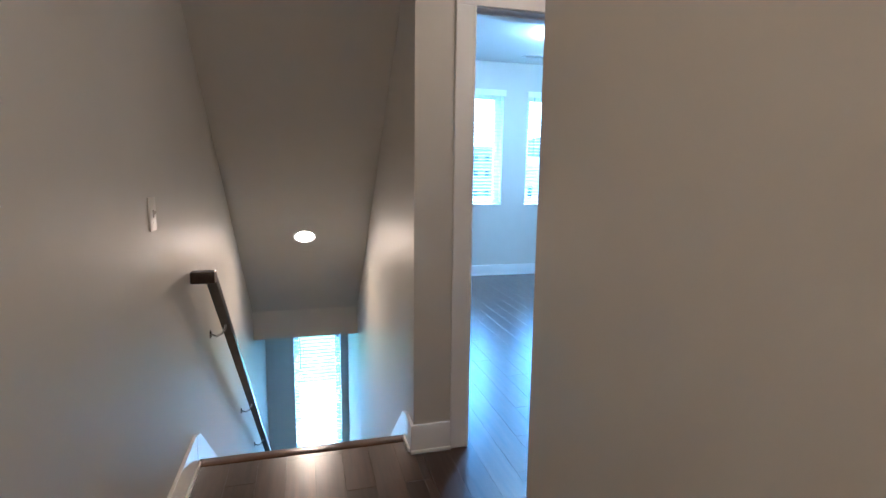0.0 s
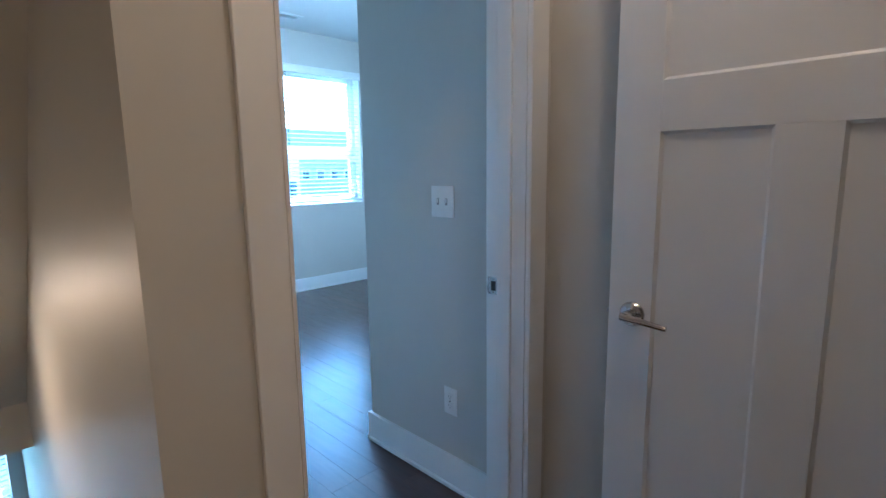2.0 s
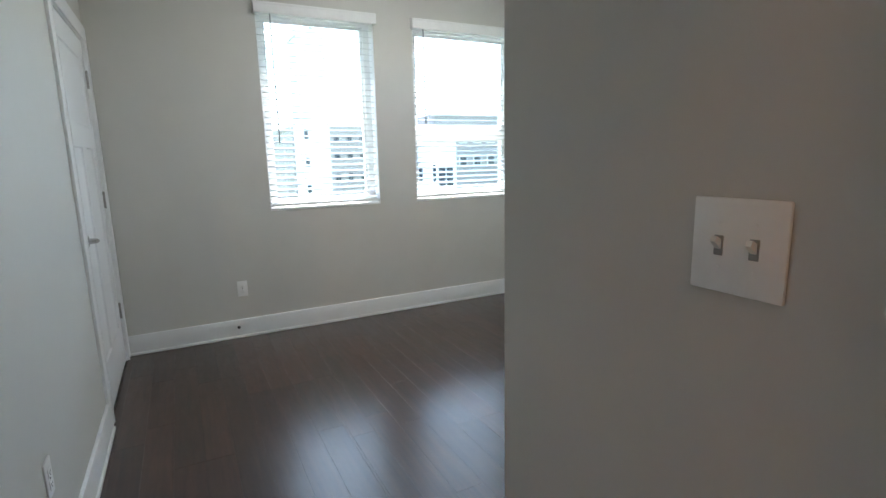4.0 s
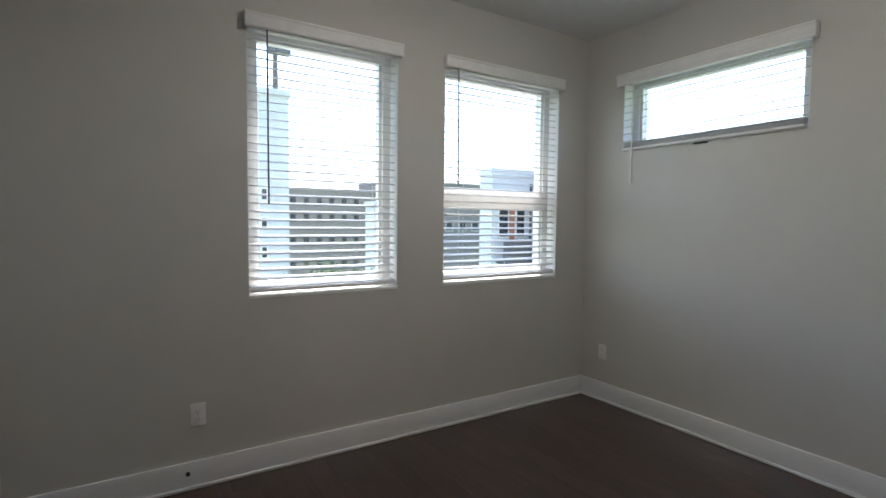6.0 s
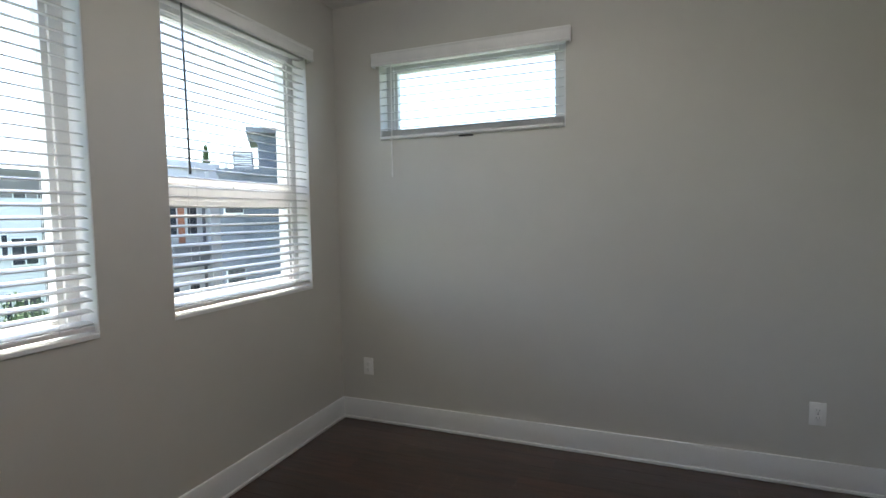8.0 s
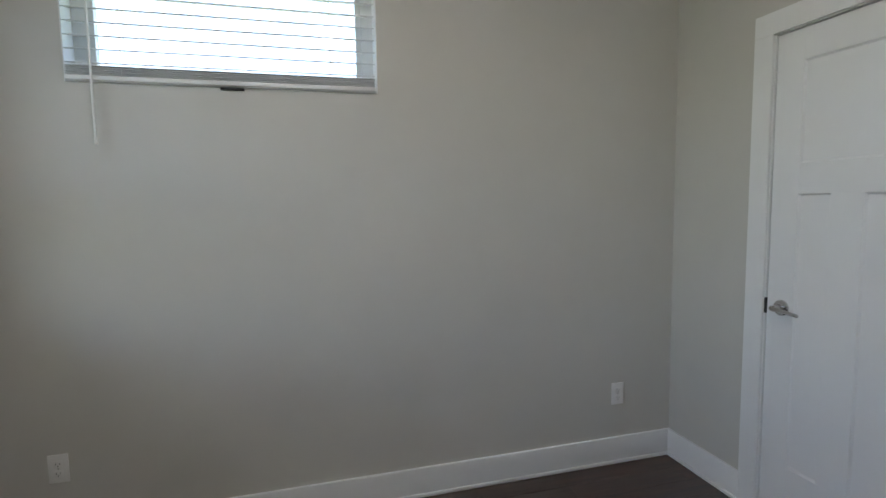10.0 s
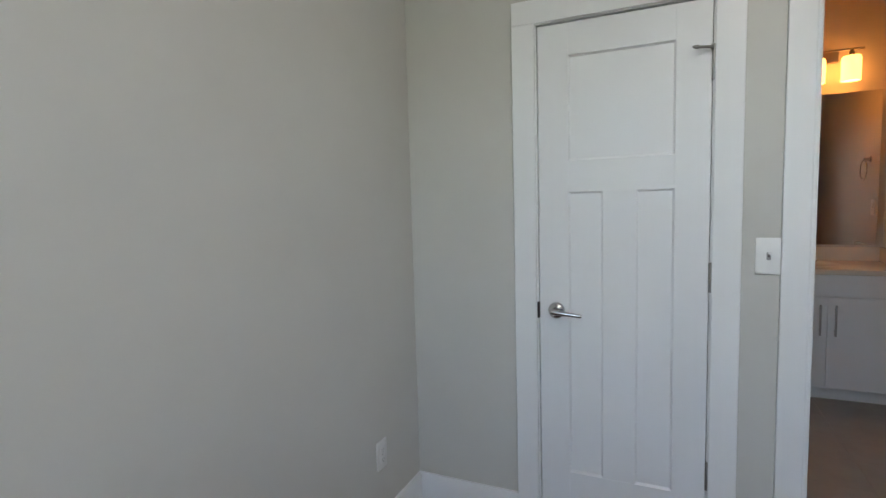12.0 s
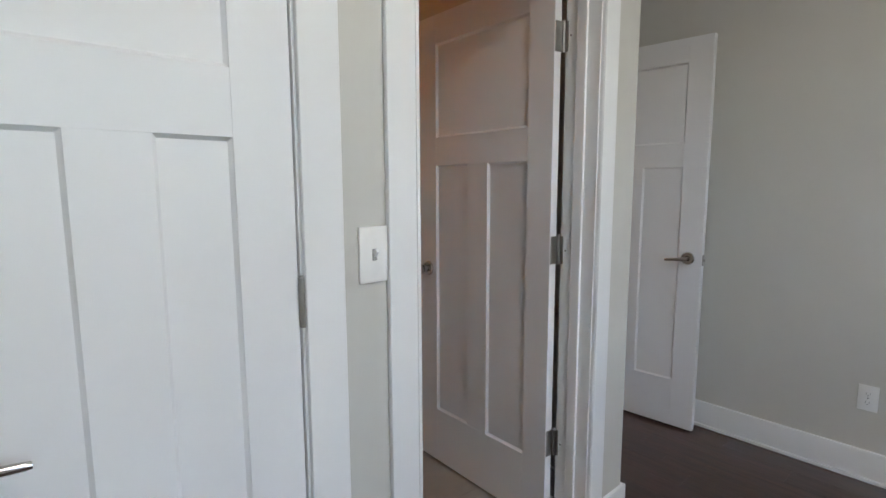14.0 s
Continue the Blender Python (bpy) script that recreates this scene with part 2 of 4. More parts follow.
wall("wall_north", "x", YN, YN + T_EXT, XSE + 0.0, XE + T_EXT, 0.0, H, [W1, W2])
wall("wall_north_stair", "x", YN, YN + T_EXT, XSW - 0.12, XSE, ZL, H, [WST])
wall("wall_east", "y", XE, XE + T_EXT, -5.72, YN, 0.0, H, [W3])
wall("wall_south", "x", -3.19, YS, XC, XE, 0.0, H, [CLOSET, BATH])
wall("wall_west", "y", XSE, XW, YE0, YN, 0.0, H, [CLOS2])
wall("wall_stair_lower_east", "y", XSE, XW, YE0, YN, ZL, 0.0)
wall("wall_stair_lower_end", "y", XSE, XW, -5.2, YE0, ZL, -0.2)
wall("wall_alcove", "y", XHE, XHE + 0.087, -5.72, -3.925, 0.0, H)
wall("wall_alcove_end", "y", XC, -2.41, -3.925, -3.19, 0.0, H)
wall("wall_entry", "x", YE0, YE1, XW, XHE, 0.0, H, [ENTRY])
wall("wall_stair_west", "y", XSW - 0.12, XSW, -7.6, YN, ZL, H)
wall("wall_hall_corner", "y", XNC, XNC + 0.12, -7.6, YNC, 0.0, H)
wall("wall_hall_nook", "x", YNC - 0.12, YNC, XNC + 0.12, XHE, 0.0, H, [LAUND])
wall("wall_hall_south", "x", -7.72, -7.6, XSW - 0.12, XNC + 0.12, 0.0, H)
wall("wall_laundry_south", "x", -6.6, -6.5, XNC + 0.12, XHE, 0.0, H)
wall("wall_laundry_east", "y", XHE, XHE + 0.087, -6.5, -5.72, 0.0, H)
wall("wall_bath_south", "x", -5.72, -5.60, -2.41, XE, 0.0, H)
wall("wall_bath_east", "y", -1.36, -1.26, -5.60, -3.19, 0.0, H)
wall("wall_closet_back", "x", -3.95, -3.85, -1.26, XE, 0.0, H)

# ceilings
solid("ceiling_bedroom", bx(XW - 0.06, XE + T_EXT, YS - 0.06, YN + T_EXT, H, H + 0.15), CEIL, "flat white painted ceiling", "ceiling", "structure")
solid("ceiling_south", bx(XSW - 0.12, XE + T_EXT, -7.72, YS - 0.06, H, H + 0.15), CEIL, "flat white painted ceiling", "ceiling", "structure")
SL = 0.872
YH, ZH0, ZH1 = -1.29, -0.275, 0.006         # header over the stair foot
yt = YH - (H - ZH1) / SL                    # where the slope meets the flat ceiling
bm = bmesh.new()
vs = []
for x in (XSW, XSE):
    vs.append([bm.verts.new((x, y, z)) for y, z in ((yt, H), (YH, ZH1), (YH, ZH0), (YN, ZH0), (YN, ZH0 + 0.2), (YH + 0.15, ZH1 + 0.25), (yt + 0.1, H + 0.2), (yt, H + 0.2))])
for k in range(8):
    bm.faces.new((vs[0][k], vs[0][(k + 1) % 8], vs[1][(k + 1) % 8], vs[1][k]))
bm.faces.new(vs[0])
bm.faces.new(vs[1][::-1])
solid("ceiling_stair", bm, WALL, "sloped painted ceiling above the stairs with dropped header", "ceiling", "structure")

# baseboards: shadow-line board with eased top edge


def baseboard(name, axis, face, side, a0, a1, z=0.0):
    """Board on a wall face; side is the direction into the room."""
    bm = bmesh.new()
    d0, d1 = face, face + side * BT
    if axis == "x":
        box(bm, a0, a1, d0, d1, z, z + BB, 0.003)
        box(bm, a0, a1, d1, d1 + side * 0.012, z, z + 0.018, 0.004)
    else:
        box(bm, d0, d1, a0, a1, z, z + BB, 0.003)
        box(bm, d1, d1 + side * 0.012, a0, a1, z, z + 0.018, 0.004)
    return solid(name, bm, TRIM, "tall white painted baseboard with shoe moulding", "baseboard", "structure", smooth=True)


baseboard("baseboard_north", "x", YN, -1, XW, XE)
baseboard("baseboard_east", "y", XE, -1, YS + BT, YN - BT)
baseboard("baseboard_south_1", "x", YS, 1, -0.478, XE)
baseboard("baseboard_south_2", "x", YS, 1, -1.388, -1.278)
baseboard("baseboard_south_3", "x", YS, 1, XC - BT, -2.354)
baseboard("baseboard_alcove", "y", XC, -1, YE1, YS)
baseboard("baseboard_west", "y", XW, 1, YE1, -1.115)
baseboard("baseboard_hall_east", "y", XHE, -1, YNC, YE0 - 0.002)
baseboard("baseboard_entry_end", "x", YE0, -1, XSE - BT, -3.5)
baseboard("baseboard_wall_end", "y", XSE, -1, YE0, YE0 + 0.13)
baseboard("baseboard_hall_west", "y", XSW, 1, -7.6, -3.94)
baseboard("baseboard_hall_corner", "y", XNC, -1, -7.6, YNC)
baseboard("baseboard_hall_south", "x", -7.6, 1, XSW + BT, XNC - BT)
baseboard("baseboard_bath_west", "y", -2.41, 1, -5.06, -3.22)

# plain storeys below and the roof slab
solid("wall_lower_storey", bx(XW, XE + T_EXT, -7.72, YN + T_EXT, -6.5, -0.205), CEIL, "plain pale lower storey wall below the bedroom", "wall", "structure")
solid("wall_ground_storey", bx(XSW - 0.12, XW, -7.72, YN + T_EXT, -6.5, ZL - 0.2), CEIL, "plain pale ground storey wall below the stairs", "wall", "structure")

# ---- stairs ----
RISE, RUN, NST = 3.05 / 16, 0.216, 16
for i in range(1, NST):
    y = -3.915 + (i - 1) * RUN
    z = -i * RISE
    st = thing("stair_step", pose(0, y, z), "dark hardwood stair tread with white riser", "stair", "structure", "stair flight")
    part("tread", bx(XSW + 0.018, XSE - 0.018, -0.004, RUN + 0.03, -0.03, 0, bevel=0.006), FLOORX, st, smooth=True)
    part("riser", bx(XSW + 0.018, XSE - 0.018, -0.004, 0.014, 0.0, RISE - 0.032), TRIM, st)
bm = bmesh.new()
box(bm, XSW, XSE, -3.965, -3.895, -0.03, 0.004, 0.008)
box(bm, XSW, XSE, -3.93, -3.915, -RISE, -0.03)
solid("stair_nosing", bm, FLOORX, "dark hardwood nosing at the top of the stairs", "stair", "structure", smooth=True)


def skirt(name, x0, x1):
    bm = bmesh.new()
    y1 = -3.915 + 15 * RUN
    prof = [(-3.94, BB), (-3.86, BB - 0.03), (y1, BB - 0.03 - (y1 + 3.86) * RISE / RUN), (y1, ZL), (y1 - 0.25, ZL), (-3.94, -0.30)]
    a = [bm.verts.new((x0, y, z)) for y, z in prof]
    b = [bm.verts.new((x1, y, z)) for y, z in prof]
    bm.faces.new(a)
    bm.faces.new(b[::-1])
    for k in range(len(prof)):
        j = (k + 1) % len(prof)
        bm.faces.new((a[k], a[j], b[j], b[k]))
    solid(name, bm, TRIM, "white painted stair skirt board", "trim", "structure")


skirt("trim_skirt_west", XSW, XSW + 0.017)
skirt("trim_skirt_east", XSE - 0.017, XSE)
solid("floor_lower", bx(XSW - 0.12, XSE, -5.2, YN + T_EXT, ZL - 0.2, ZL), FLOORX, "dark hardwood floor of the lower landing", "floor", "structure")
wall("wall_under_stair", "x", -5.2, -5.08, XSW, XSE, ZL, 0.0 - 0.2)

# ---- doors ----
DT = 0.035


def lever_handle(parent, x, z, face, out, point, style="lever"):
    """Handle on a leaf face at local y = face, standing out along out (+1 or -1), lever pointing along point in x."""
    bm = bmesh.new()
    revolve(bm, [(0.0, 0.0), (0.033, 0.0), (0.033, 0.006), (0.029, 0.011), (0.015, 0.013), (0.013, 0.045), (0.0, 0.045)], (x, face, z), (0, out, 0))
    handle = part("door_handle", bm, NICKEL, parent, "round satin nickel rose with lever", True)
    bm = bmesh.new()
    if style == "lever":
        y0 = face + out * 0.036
        rings = []
        for u, hz, hy in ((-0.012, 0.011, 0.010), (0.02, 0.010, 0.009), (0.055, 0.0085, 0.007), (0.094, 0.0075, 0.006), (0.104, 0.006, 0.005)):
            px = x + point * u
            py = y0 + out * (0.008 - 0.5 * max(0, u - 0.03) * 0.12)
            rings.append([bm.verts.new((px, py + hy * math.cos(a), z - 0.11 * max(0.0, u) + hz * math.sin(a))) for a in [2 * math.pi * k / 12 for k in range(12)]])
        for a, b in zip(rings, rings[1:]):
            for k in range(12):
                bm.faces.new((a[k], a[(k + 1) % 12], b[(k + 1) % 12], b[k]))
        bm.faces.new(rings[0])
        bm.faces.new(rings[-1][::-1])
        part("lever", bm, NICKEL, handle, "", True)
    else:
        revolve(bm, [(0.012, 0.03), (0.022, 0.04), (0.027, 0.052), (0.024, 0.064), (0.0, 0.069)], (x, face, z), (0, out, 0))
        part("knob", bm, NICKEL, handle, "", True)


def door(name, m, width, body, swing, label, faces, backset=0.067, style="lever", stop=False):
    """Shaker door with one wide panel over two tall ones. Hinge line at local x = 0, leaf along +x; body: the side (+1 or -1) of y = 0 on which
    the leaf lies; swing: degrees it stands open; faces: which of the faces 'pin', 'far' carry a handle."""
    root = thing(name, m, label, "door", "structure")
    z0, z1, st, mu = 0.012, 2.043, 0.116, 0.119
    ya, yb = (0.0, body * DT)
    yi, yj = body * 0.009, body * (DT - 0.009)
    g, mx = 0.003, width / 2
    pieces = [("stile", (g, st, z0, z1)), ("stile", (width - st, width, z0, z1)), ("mullion", (mx - mu / 2, mx + mu / 2, 0.268, 1.405))]
    pieces += [("rail", (st, width - st, u, v)) for u, v in ((z0, 0.268), (1.405, 1.526), (1.922, z1))]
    for nm, (p, q, u, v) in pieces:
        part(nm, bx(p, q, ya, yb, u, v, bevel=0.0008), DOORP, root)
    for a, b, u, v in ((st, width - st, 1.526, 1.922), (st, mx - mu / 2, 0.268, 1.405), (mx + mu / 2, width - st, 0.268, 1.405)):
        bm = bmesh.new()
        box(bm, a, b, yi, yj, u, v)
        # sloped sticking round the panel, both faces
        part("panel", bm, DOORP, root)
        for f, s in ((ya, yi), (yb, yj)):
            bm = bmesh.new()
            e = 0.007
            o = [bm.verts.new(p) for p in ((a, f + (s - f) * 0.25, u), (b, f + (s - f) * 0.25, u), (b, f + (s - f) * 0.25, v), (a, f + (s - f) * 0.25, v))]
            i = [bm.verts.new(p) for p in ((a + e, s, u + e), (b - e, s, u + e), (b - e, s, v - e), (a + e, s, v - e))]
            for k in range(4):
                bm.faces.new((o[k], o[(k + 1) % 4], i[(k + 1) % 4], i[k]))
            part("panel_moulding", bm, DOORP, root)
    for hz in (1.82, 1.085, 0.352):
        bm = bmesh.new()
        cyl(bm, (-0.002, -body * 0.006, hz - 0.05), (-0.002, -body * 0.006, hz + 0.05), 0.0065, n=12)
        cyl(bm, (-0.002, -body * 0.006, hz + 0.05), (-0.002, -body * 0.006, hz + 0.056), 0.008, 0.004, n=12)
        box(bm, 0.0005, 0.003, 0.0, body * 0.032, hz - 0.05, hz + 0.05)
        q = bmesh.new()
        box(q, -0.006, -0.0035, 0.0, body * 0.034, hz - 0.05, hz + 0.05)
        for k in range(3):
            cyl(q, (-0.0035, body * (0.012 + 0.012 * (k % 2)), hz + (k - 1) * 0.032), (-0.002, body * (0.012 + 0.012 * (k % 2)), hz + (k - 1) * 0.032), 0.004, n=8)
        bmesh.ops.rotate(q, verts=q.verts, cent=(-0.002, -body * 0.006, 0), matrix=Matrix.Rotation(radians(-swing), 3, "Z"))
        tmp = bpy.data.meshes.new("plate")
        q.to_mesh(tmp)
        q.free()
        bm.from_mesh(tmp)
        bpy.data.meshes.remove(tmp)
        hinge = part("hinge", bm, BRONZE, root, "metal butt hinge", True)
        if stop and hz > 1.5:
            bm = bmesh.new()
            cyl(bm, (0.0, -body * 0.01, hz + 0.058), (0.05, -body * 0.035, hz + 0.058), 0.005, n=10)
            cyl(bm, (0.05, -body * 0.035, hz + 0.058), (0.065, -body * 0.043, hz + 0.058), 0.008, 0.004, n=10)
            cyl(bm, (-0.002, -body * 0.006, hz + 0.05), (-0.002, -body * 0.006, hz + 0.068), 0.010, n=12)
            part("hinge_stop", bm, BRONZE, hinge, "hinge pin door stop", True)
    hx = width - backset
    if "pin" in faces:
        lever_handle(root, hx, 0.936, 0.0, -body, -1, style)
    if "far" in faces:
        lever_handle(root, hx, 0.936, body * DT, body, -1, style)
    bm = bmesh.new()
    box(bm, width - 0.0005, width + 0.0025, body * 0.006, body * 0.029, 0.902, 0.958)
    cyl(bm, (width, body * 0.0175, 0.93), (width + 0.011, body * 0.0175, 0.93), 0.009, 0.006, n=10)
    part("latch", bm, BRONZE, root, "metal latch plate", True)
    return root


door("door_closet", pose(-1.182, YS - 0.004, 0), 0.608, -1, 0, "closed white three-panel closet door with nickel lever", ("pin",), stop=True)
door("door_entry", pose(-3.402, -3.931, 0, 0, 0, 93.5), 0.768, -1, 93.5, "open white three-panel bedroom door against the wall", ("pin", "far"))
door("door_bath", pose(-2.243, -3.214, 0, 0, 0, -92), 0.76, 1, -92, "open white three-panel bathroom door with nickel knob", ("far", "pin"), 0.06, "knob")
door("door_hall", pose(-2.630, -5.19, 0, 0, 0, 90), 0.832, -1, 90, "open white three-panel hall door with nickel lever", ("pin",))
door("door_west_closet", pose(XW - 0.004, -0.105, 0, 0, 0, -90), 0.91, -1, 0, "closed white three-panel closet door near the windows", ("pin",))


def door_frame(name, axis, a0, a1, c0, c1, sides, label, stop_at=None, cut=None, bead=True):
    """Jambs and flat casings of an opening between a0 and a1 in a wall with faces c0 < c1; sides: faces (-1, +1) that carry casing."""
    root = thing(name, pose(0, 0, 0), label, "door frame", "structure")
    zt, jt, cw, ct, rv = 2.049, 0.015, 0.09, 0.0145, 0.005

    def b(p, q, c, d, u, v, bev=0.0):
        return bx(p, q, c, d, u, v, bevel=bev) if axis == "x" else bx(c, d, p, q, u, v, bevel=bev)
    e = 0.002
    part("jamb", b(a0 - jt, a0, c0 - e, c1 + e, 0, zt + jt), TRIM, root)
    part("jamb", b(a1, a1 + jt, c0 - e, c1 + e, 0, zt + jt), TRIM, root)
    part("head_jamb", b(a0, a1, c0 - e, c1 + e, zt, zt + jt), TRIM, root)
    if stop_at is not None:
        s0, s1 = stop_at
        part("door_stop", b(a0, a0 + 0.011, s0, s1, 0, zt, 0.002), TRIM, root)
        part("door_stop", b(a1 - 0.011, a1, s0, s1, 0, zt, 0.002), TRIM, root)
        part("door_stop", b(a0 + 0.011, a1 - 0.011, s0, s1, zt - 0.011, zt, 0.002), TRIM, root)
    for s in sides:
        f = c1 if s > 0 else c0
        g = f + s * ct
        o0, o1 = a0 - rv - cw, a1 + rv + cw
        if cut:
            o0, o1 = max(o0, cut[0]), min(o1, cut[1])
        part("casing", b(o0, a0 - rv, f, g, 0, zt + rv, 0.0025), TRIM, root)
        part("casing", b(a1 + rv, o1, f, g, 0, zt + rv, 0.0025), TRIM, root)
        part("casing", b(o0, o1, f, g, zt + rv, zt + rv + cw, 0.0025), TRIM, root)
        if not bead:
            continue
        # raised back band gives the stepped inner edge
        part("casing_bead", b(a0 - rv - 0.012, a0 - rv - 0.002, g, g + s * 0.003, 0, zt + rv, 0.001), TRIM, root)
        part("casing_bead", b(a1 + rv + 0.002, a1 + rv + 0.012, g, g + s * 0.003, 0, zt + rv, 0.001), TRIM, root)
    return root


door_frame("trim_closet_frame", "x", -1.182, -0.570, -3.19, YS, (1,), "white painted closet door casing", (-3.125, -3.113), bead=False)
door_frame("trim_bath_frame", "x", -2.25, -1.487, -3.19, YS, (1, -1), "white painted bathroom door casing", (-3.152, -3.115), (-2.41, 0))
fr = door_frame("trim_entry_frame", "x", -3.405, -2.625, YE0, YE1, (-1, 1), "white painted bedroom door casing", (-4.02, -3.966), (XW, XHE))
door_frame("trim_hall_frame", "x", -3.455, -2.615, YNC - 0.12, YNC, (1,), "white painted hall door casing", (-5.33, -5.285))
door_frame("trim_west_closet_frame", "y", -1.02, -0.10, XSE, XW, (1,), "white painted closet door casing", (-3.62, -3.60), (-2, -0.004))
part("strike_lip", bx(-0.574, -0.565, YS - 0.004, YS + 0.0035, 0.902, 0.968), DARK, bpy.data.objects["trim_closet_frame"], "dark strike plate edge")
bm = bmesh.new()
box(bm, -2.6275, -2.6255, -3.968, -3.928, 0.907, 0.965, 0.0008)
lip = []
for k in range(9):
    u = -1 + k / 4
    hz, r = 0.029 * u, 0.006 * math.sqrt(max(0.0, 1 - u * u * 0.85))
    lip.append([bm.verts.new(p) for p in ((-2.6276, -3.928, 0.936 + hz), (-2.6276, -3.928 + 0.6 * r, 0.936 + hz), (-2.6245, -3.9235 + r, 0.936 + hz))])
for p, q in zip(lip, lip[1:]):
    for k in range(2):
        bm.faces.new((p[k], p[k + 1], q[k + 1], q[k]))
sp = part("strike_plate", bm, NICKEL, fr, "satin nickel strike plate with curved lip", True)
part("latch_hole", bx(-2.6283, -2.6274, -3.955, -3.937, 0.920, 0.952), DARK, sp)
for z in (0.914, 0.958):
    part("screw", cyl(bmesh.new(), (-2.6285, -3.946, z), (-2.627, -3.946, z), 0.0035, n=10), BRONZE, sp)

# ---- windows and blinds ----


def pane(parent, bm):
    g = part("pane", bm, GLASS, parent, "clear glass pane")
    g.visible_shadow = False
    return g


def window(name, m, w, h, label, rail=None, side=0.055):
    """Vinyl window in an opening of width w and height h. Local: x along the wall, y outwards, origin at the opening's lower corner on the room face."""
    root = thing(name, m, label, "window", "structure")
    d0, d1 = 0.10, 0.165
    # white returns and sill lining the recess
    rt = 0.004
    part("window_return", bx(0, rt, 0.002, d0, 0.0, h), TRIM, root)
    part("window_return", bx(w - rt, w, 0.002, d0, 0.0, h), TRIM, root)
    part("window_return", bx(rt, w - rt, 0.002, d0, h - rt, h), TRIM, root)
    part("window_sill", bx(rt, w - rt, -0.006, d0, 0, 0.018, bevel=0.003), TRIM, root)
    b = side
    part("window_frame", bx(0, b, d0, d1, 0, h, bevel=0.003), VINYL, root)
    part("window_frame", bx(w - b, w, d0, d1, 0, h, bevel=0.003), VINYL, root)
    part("window_frame", bx(b, w - b, d0, d1, 0, b, bevel=0.003), VINYL, root)
    part("window_frame", bx(b, w - b, d0, d1, h - b, h, bevel=0.003), VINYL, root)
    s = 0.022
    zs = [(b, h - b)]
    if rail:
        part("meeting_rail", bx(b, w - b, d0 - 0.002, d1 - 0.005, rail[0], rail[1], bevel=0.003), VINYL, root)
        part("sash_lock", bx(w / 2 - 0.03, w / 2 + 0.03, d0 - 0.012, d0 - 0.002, rail[1] - 0.02, rail[1] - 0.005, bevel=0.003), VINYL, root)
        zs = [(b, rail[0]), (rail[1], h - b)]
    for u, v in zs:
        part("sash", bx(b, b + s, d0 + 0.012, d1 - 0.012, u, v, bevel=0.002), VINYL, root)
        part("sash", bx(w - b - s, w - b, d0 + 0.012, d1 - 0.012, u, v, bevel=0.002), VINYL, root)
        part("sash", bx(b + s, w - b - s, d0 + 0.012, d1 - 0.012, u, u + s, bevel=0.002), VINYL, root)
        part("sash", bx(b + s, w - b - s, d0 + 0.012, d1 - 0.012, v - s, v, bevel=0.002), VINYL, root)
        pane(root, bx(b + s, w - b - s, 0.130, 0.136, u + s, v - s))
    # outside reveal
    part("outer_trim", bx(0, b, d1, 0.199, 0, h), VINYL, root)
    part("outer_trim", bx(w - b, w, d1, 0.199, 0, h), VINYL, root)
    return root


MW1 = pose(W1[0], 0, W1[2])
MW2 = pose(W2[0], 0, W2[2])
MW3 = pose(0, W3[1], W3[2], 0, 0, -90)
MWS = pose(WST[0], 0, WST[2])
window("window_1", MW1, W1[1] - W1[0], W1[3] - W1[2], "white vinyl picture window in a painted recess")
window("window_2", MW2, W2[1] - W2[0], W2[3] - W2[2], "white vinyl single-hung window in a painted recess", (0.535, 0.62))
window("window_3", MW3, W3[1] - W3[0], W3[3] - W3[2], "high horizontal white vinyl window")
window("window_4", MWS, WST[1] - WST[0], WST[3] - WST[2], "tall narrow white window at the stair foot", side=0.04)


def slat_mesh(length):
    """Slightly crowned slat, 50 mm deep."""
    bm = bmesh.new()
    top, bot = [], []
    for k in range(5):
        u = -1 + k / 2
        y, z = u * 0.0245, 0.0022 * (1 - u * u)
        top.append([bm.verts.new((x, y, z + 0.0018)) for x in (0, length)])
        bot.append([bm.verts.new((x, y, z - 0.0018)) for x in (0, length)])
    for k in range(4):
        bm.faces.new((top[k][0], top[k][1], top[k + 1][1], top[k + 1][0]))
        bm.faces.new((bot[k][0], bot[k + 1][0], bot[k + 1][1], bot[k][1]))
    bm.faces.new((top[0][0], bot[0][0], bot[0][1], top[0][1]))
    bm.faces.new((top[4][0], top[4][1], bot[4][1], bot[4][0]))
    for e in (0, 1):
        bm.faces.new([top[k][e] for k in range(5)] + [bot[k][e] for k in range(4, -1, -1)])
    return mesh_of("slat", bm, BLIND_SHADED, True)


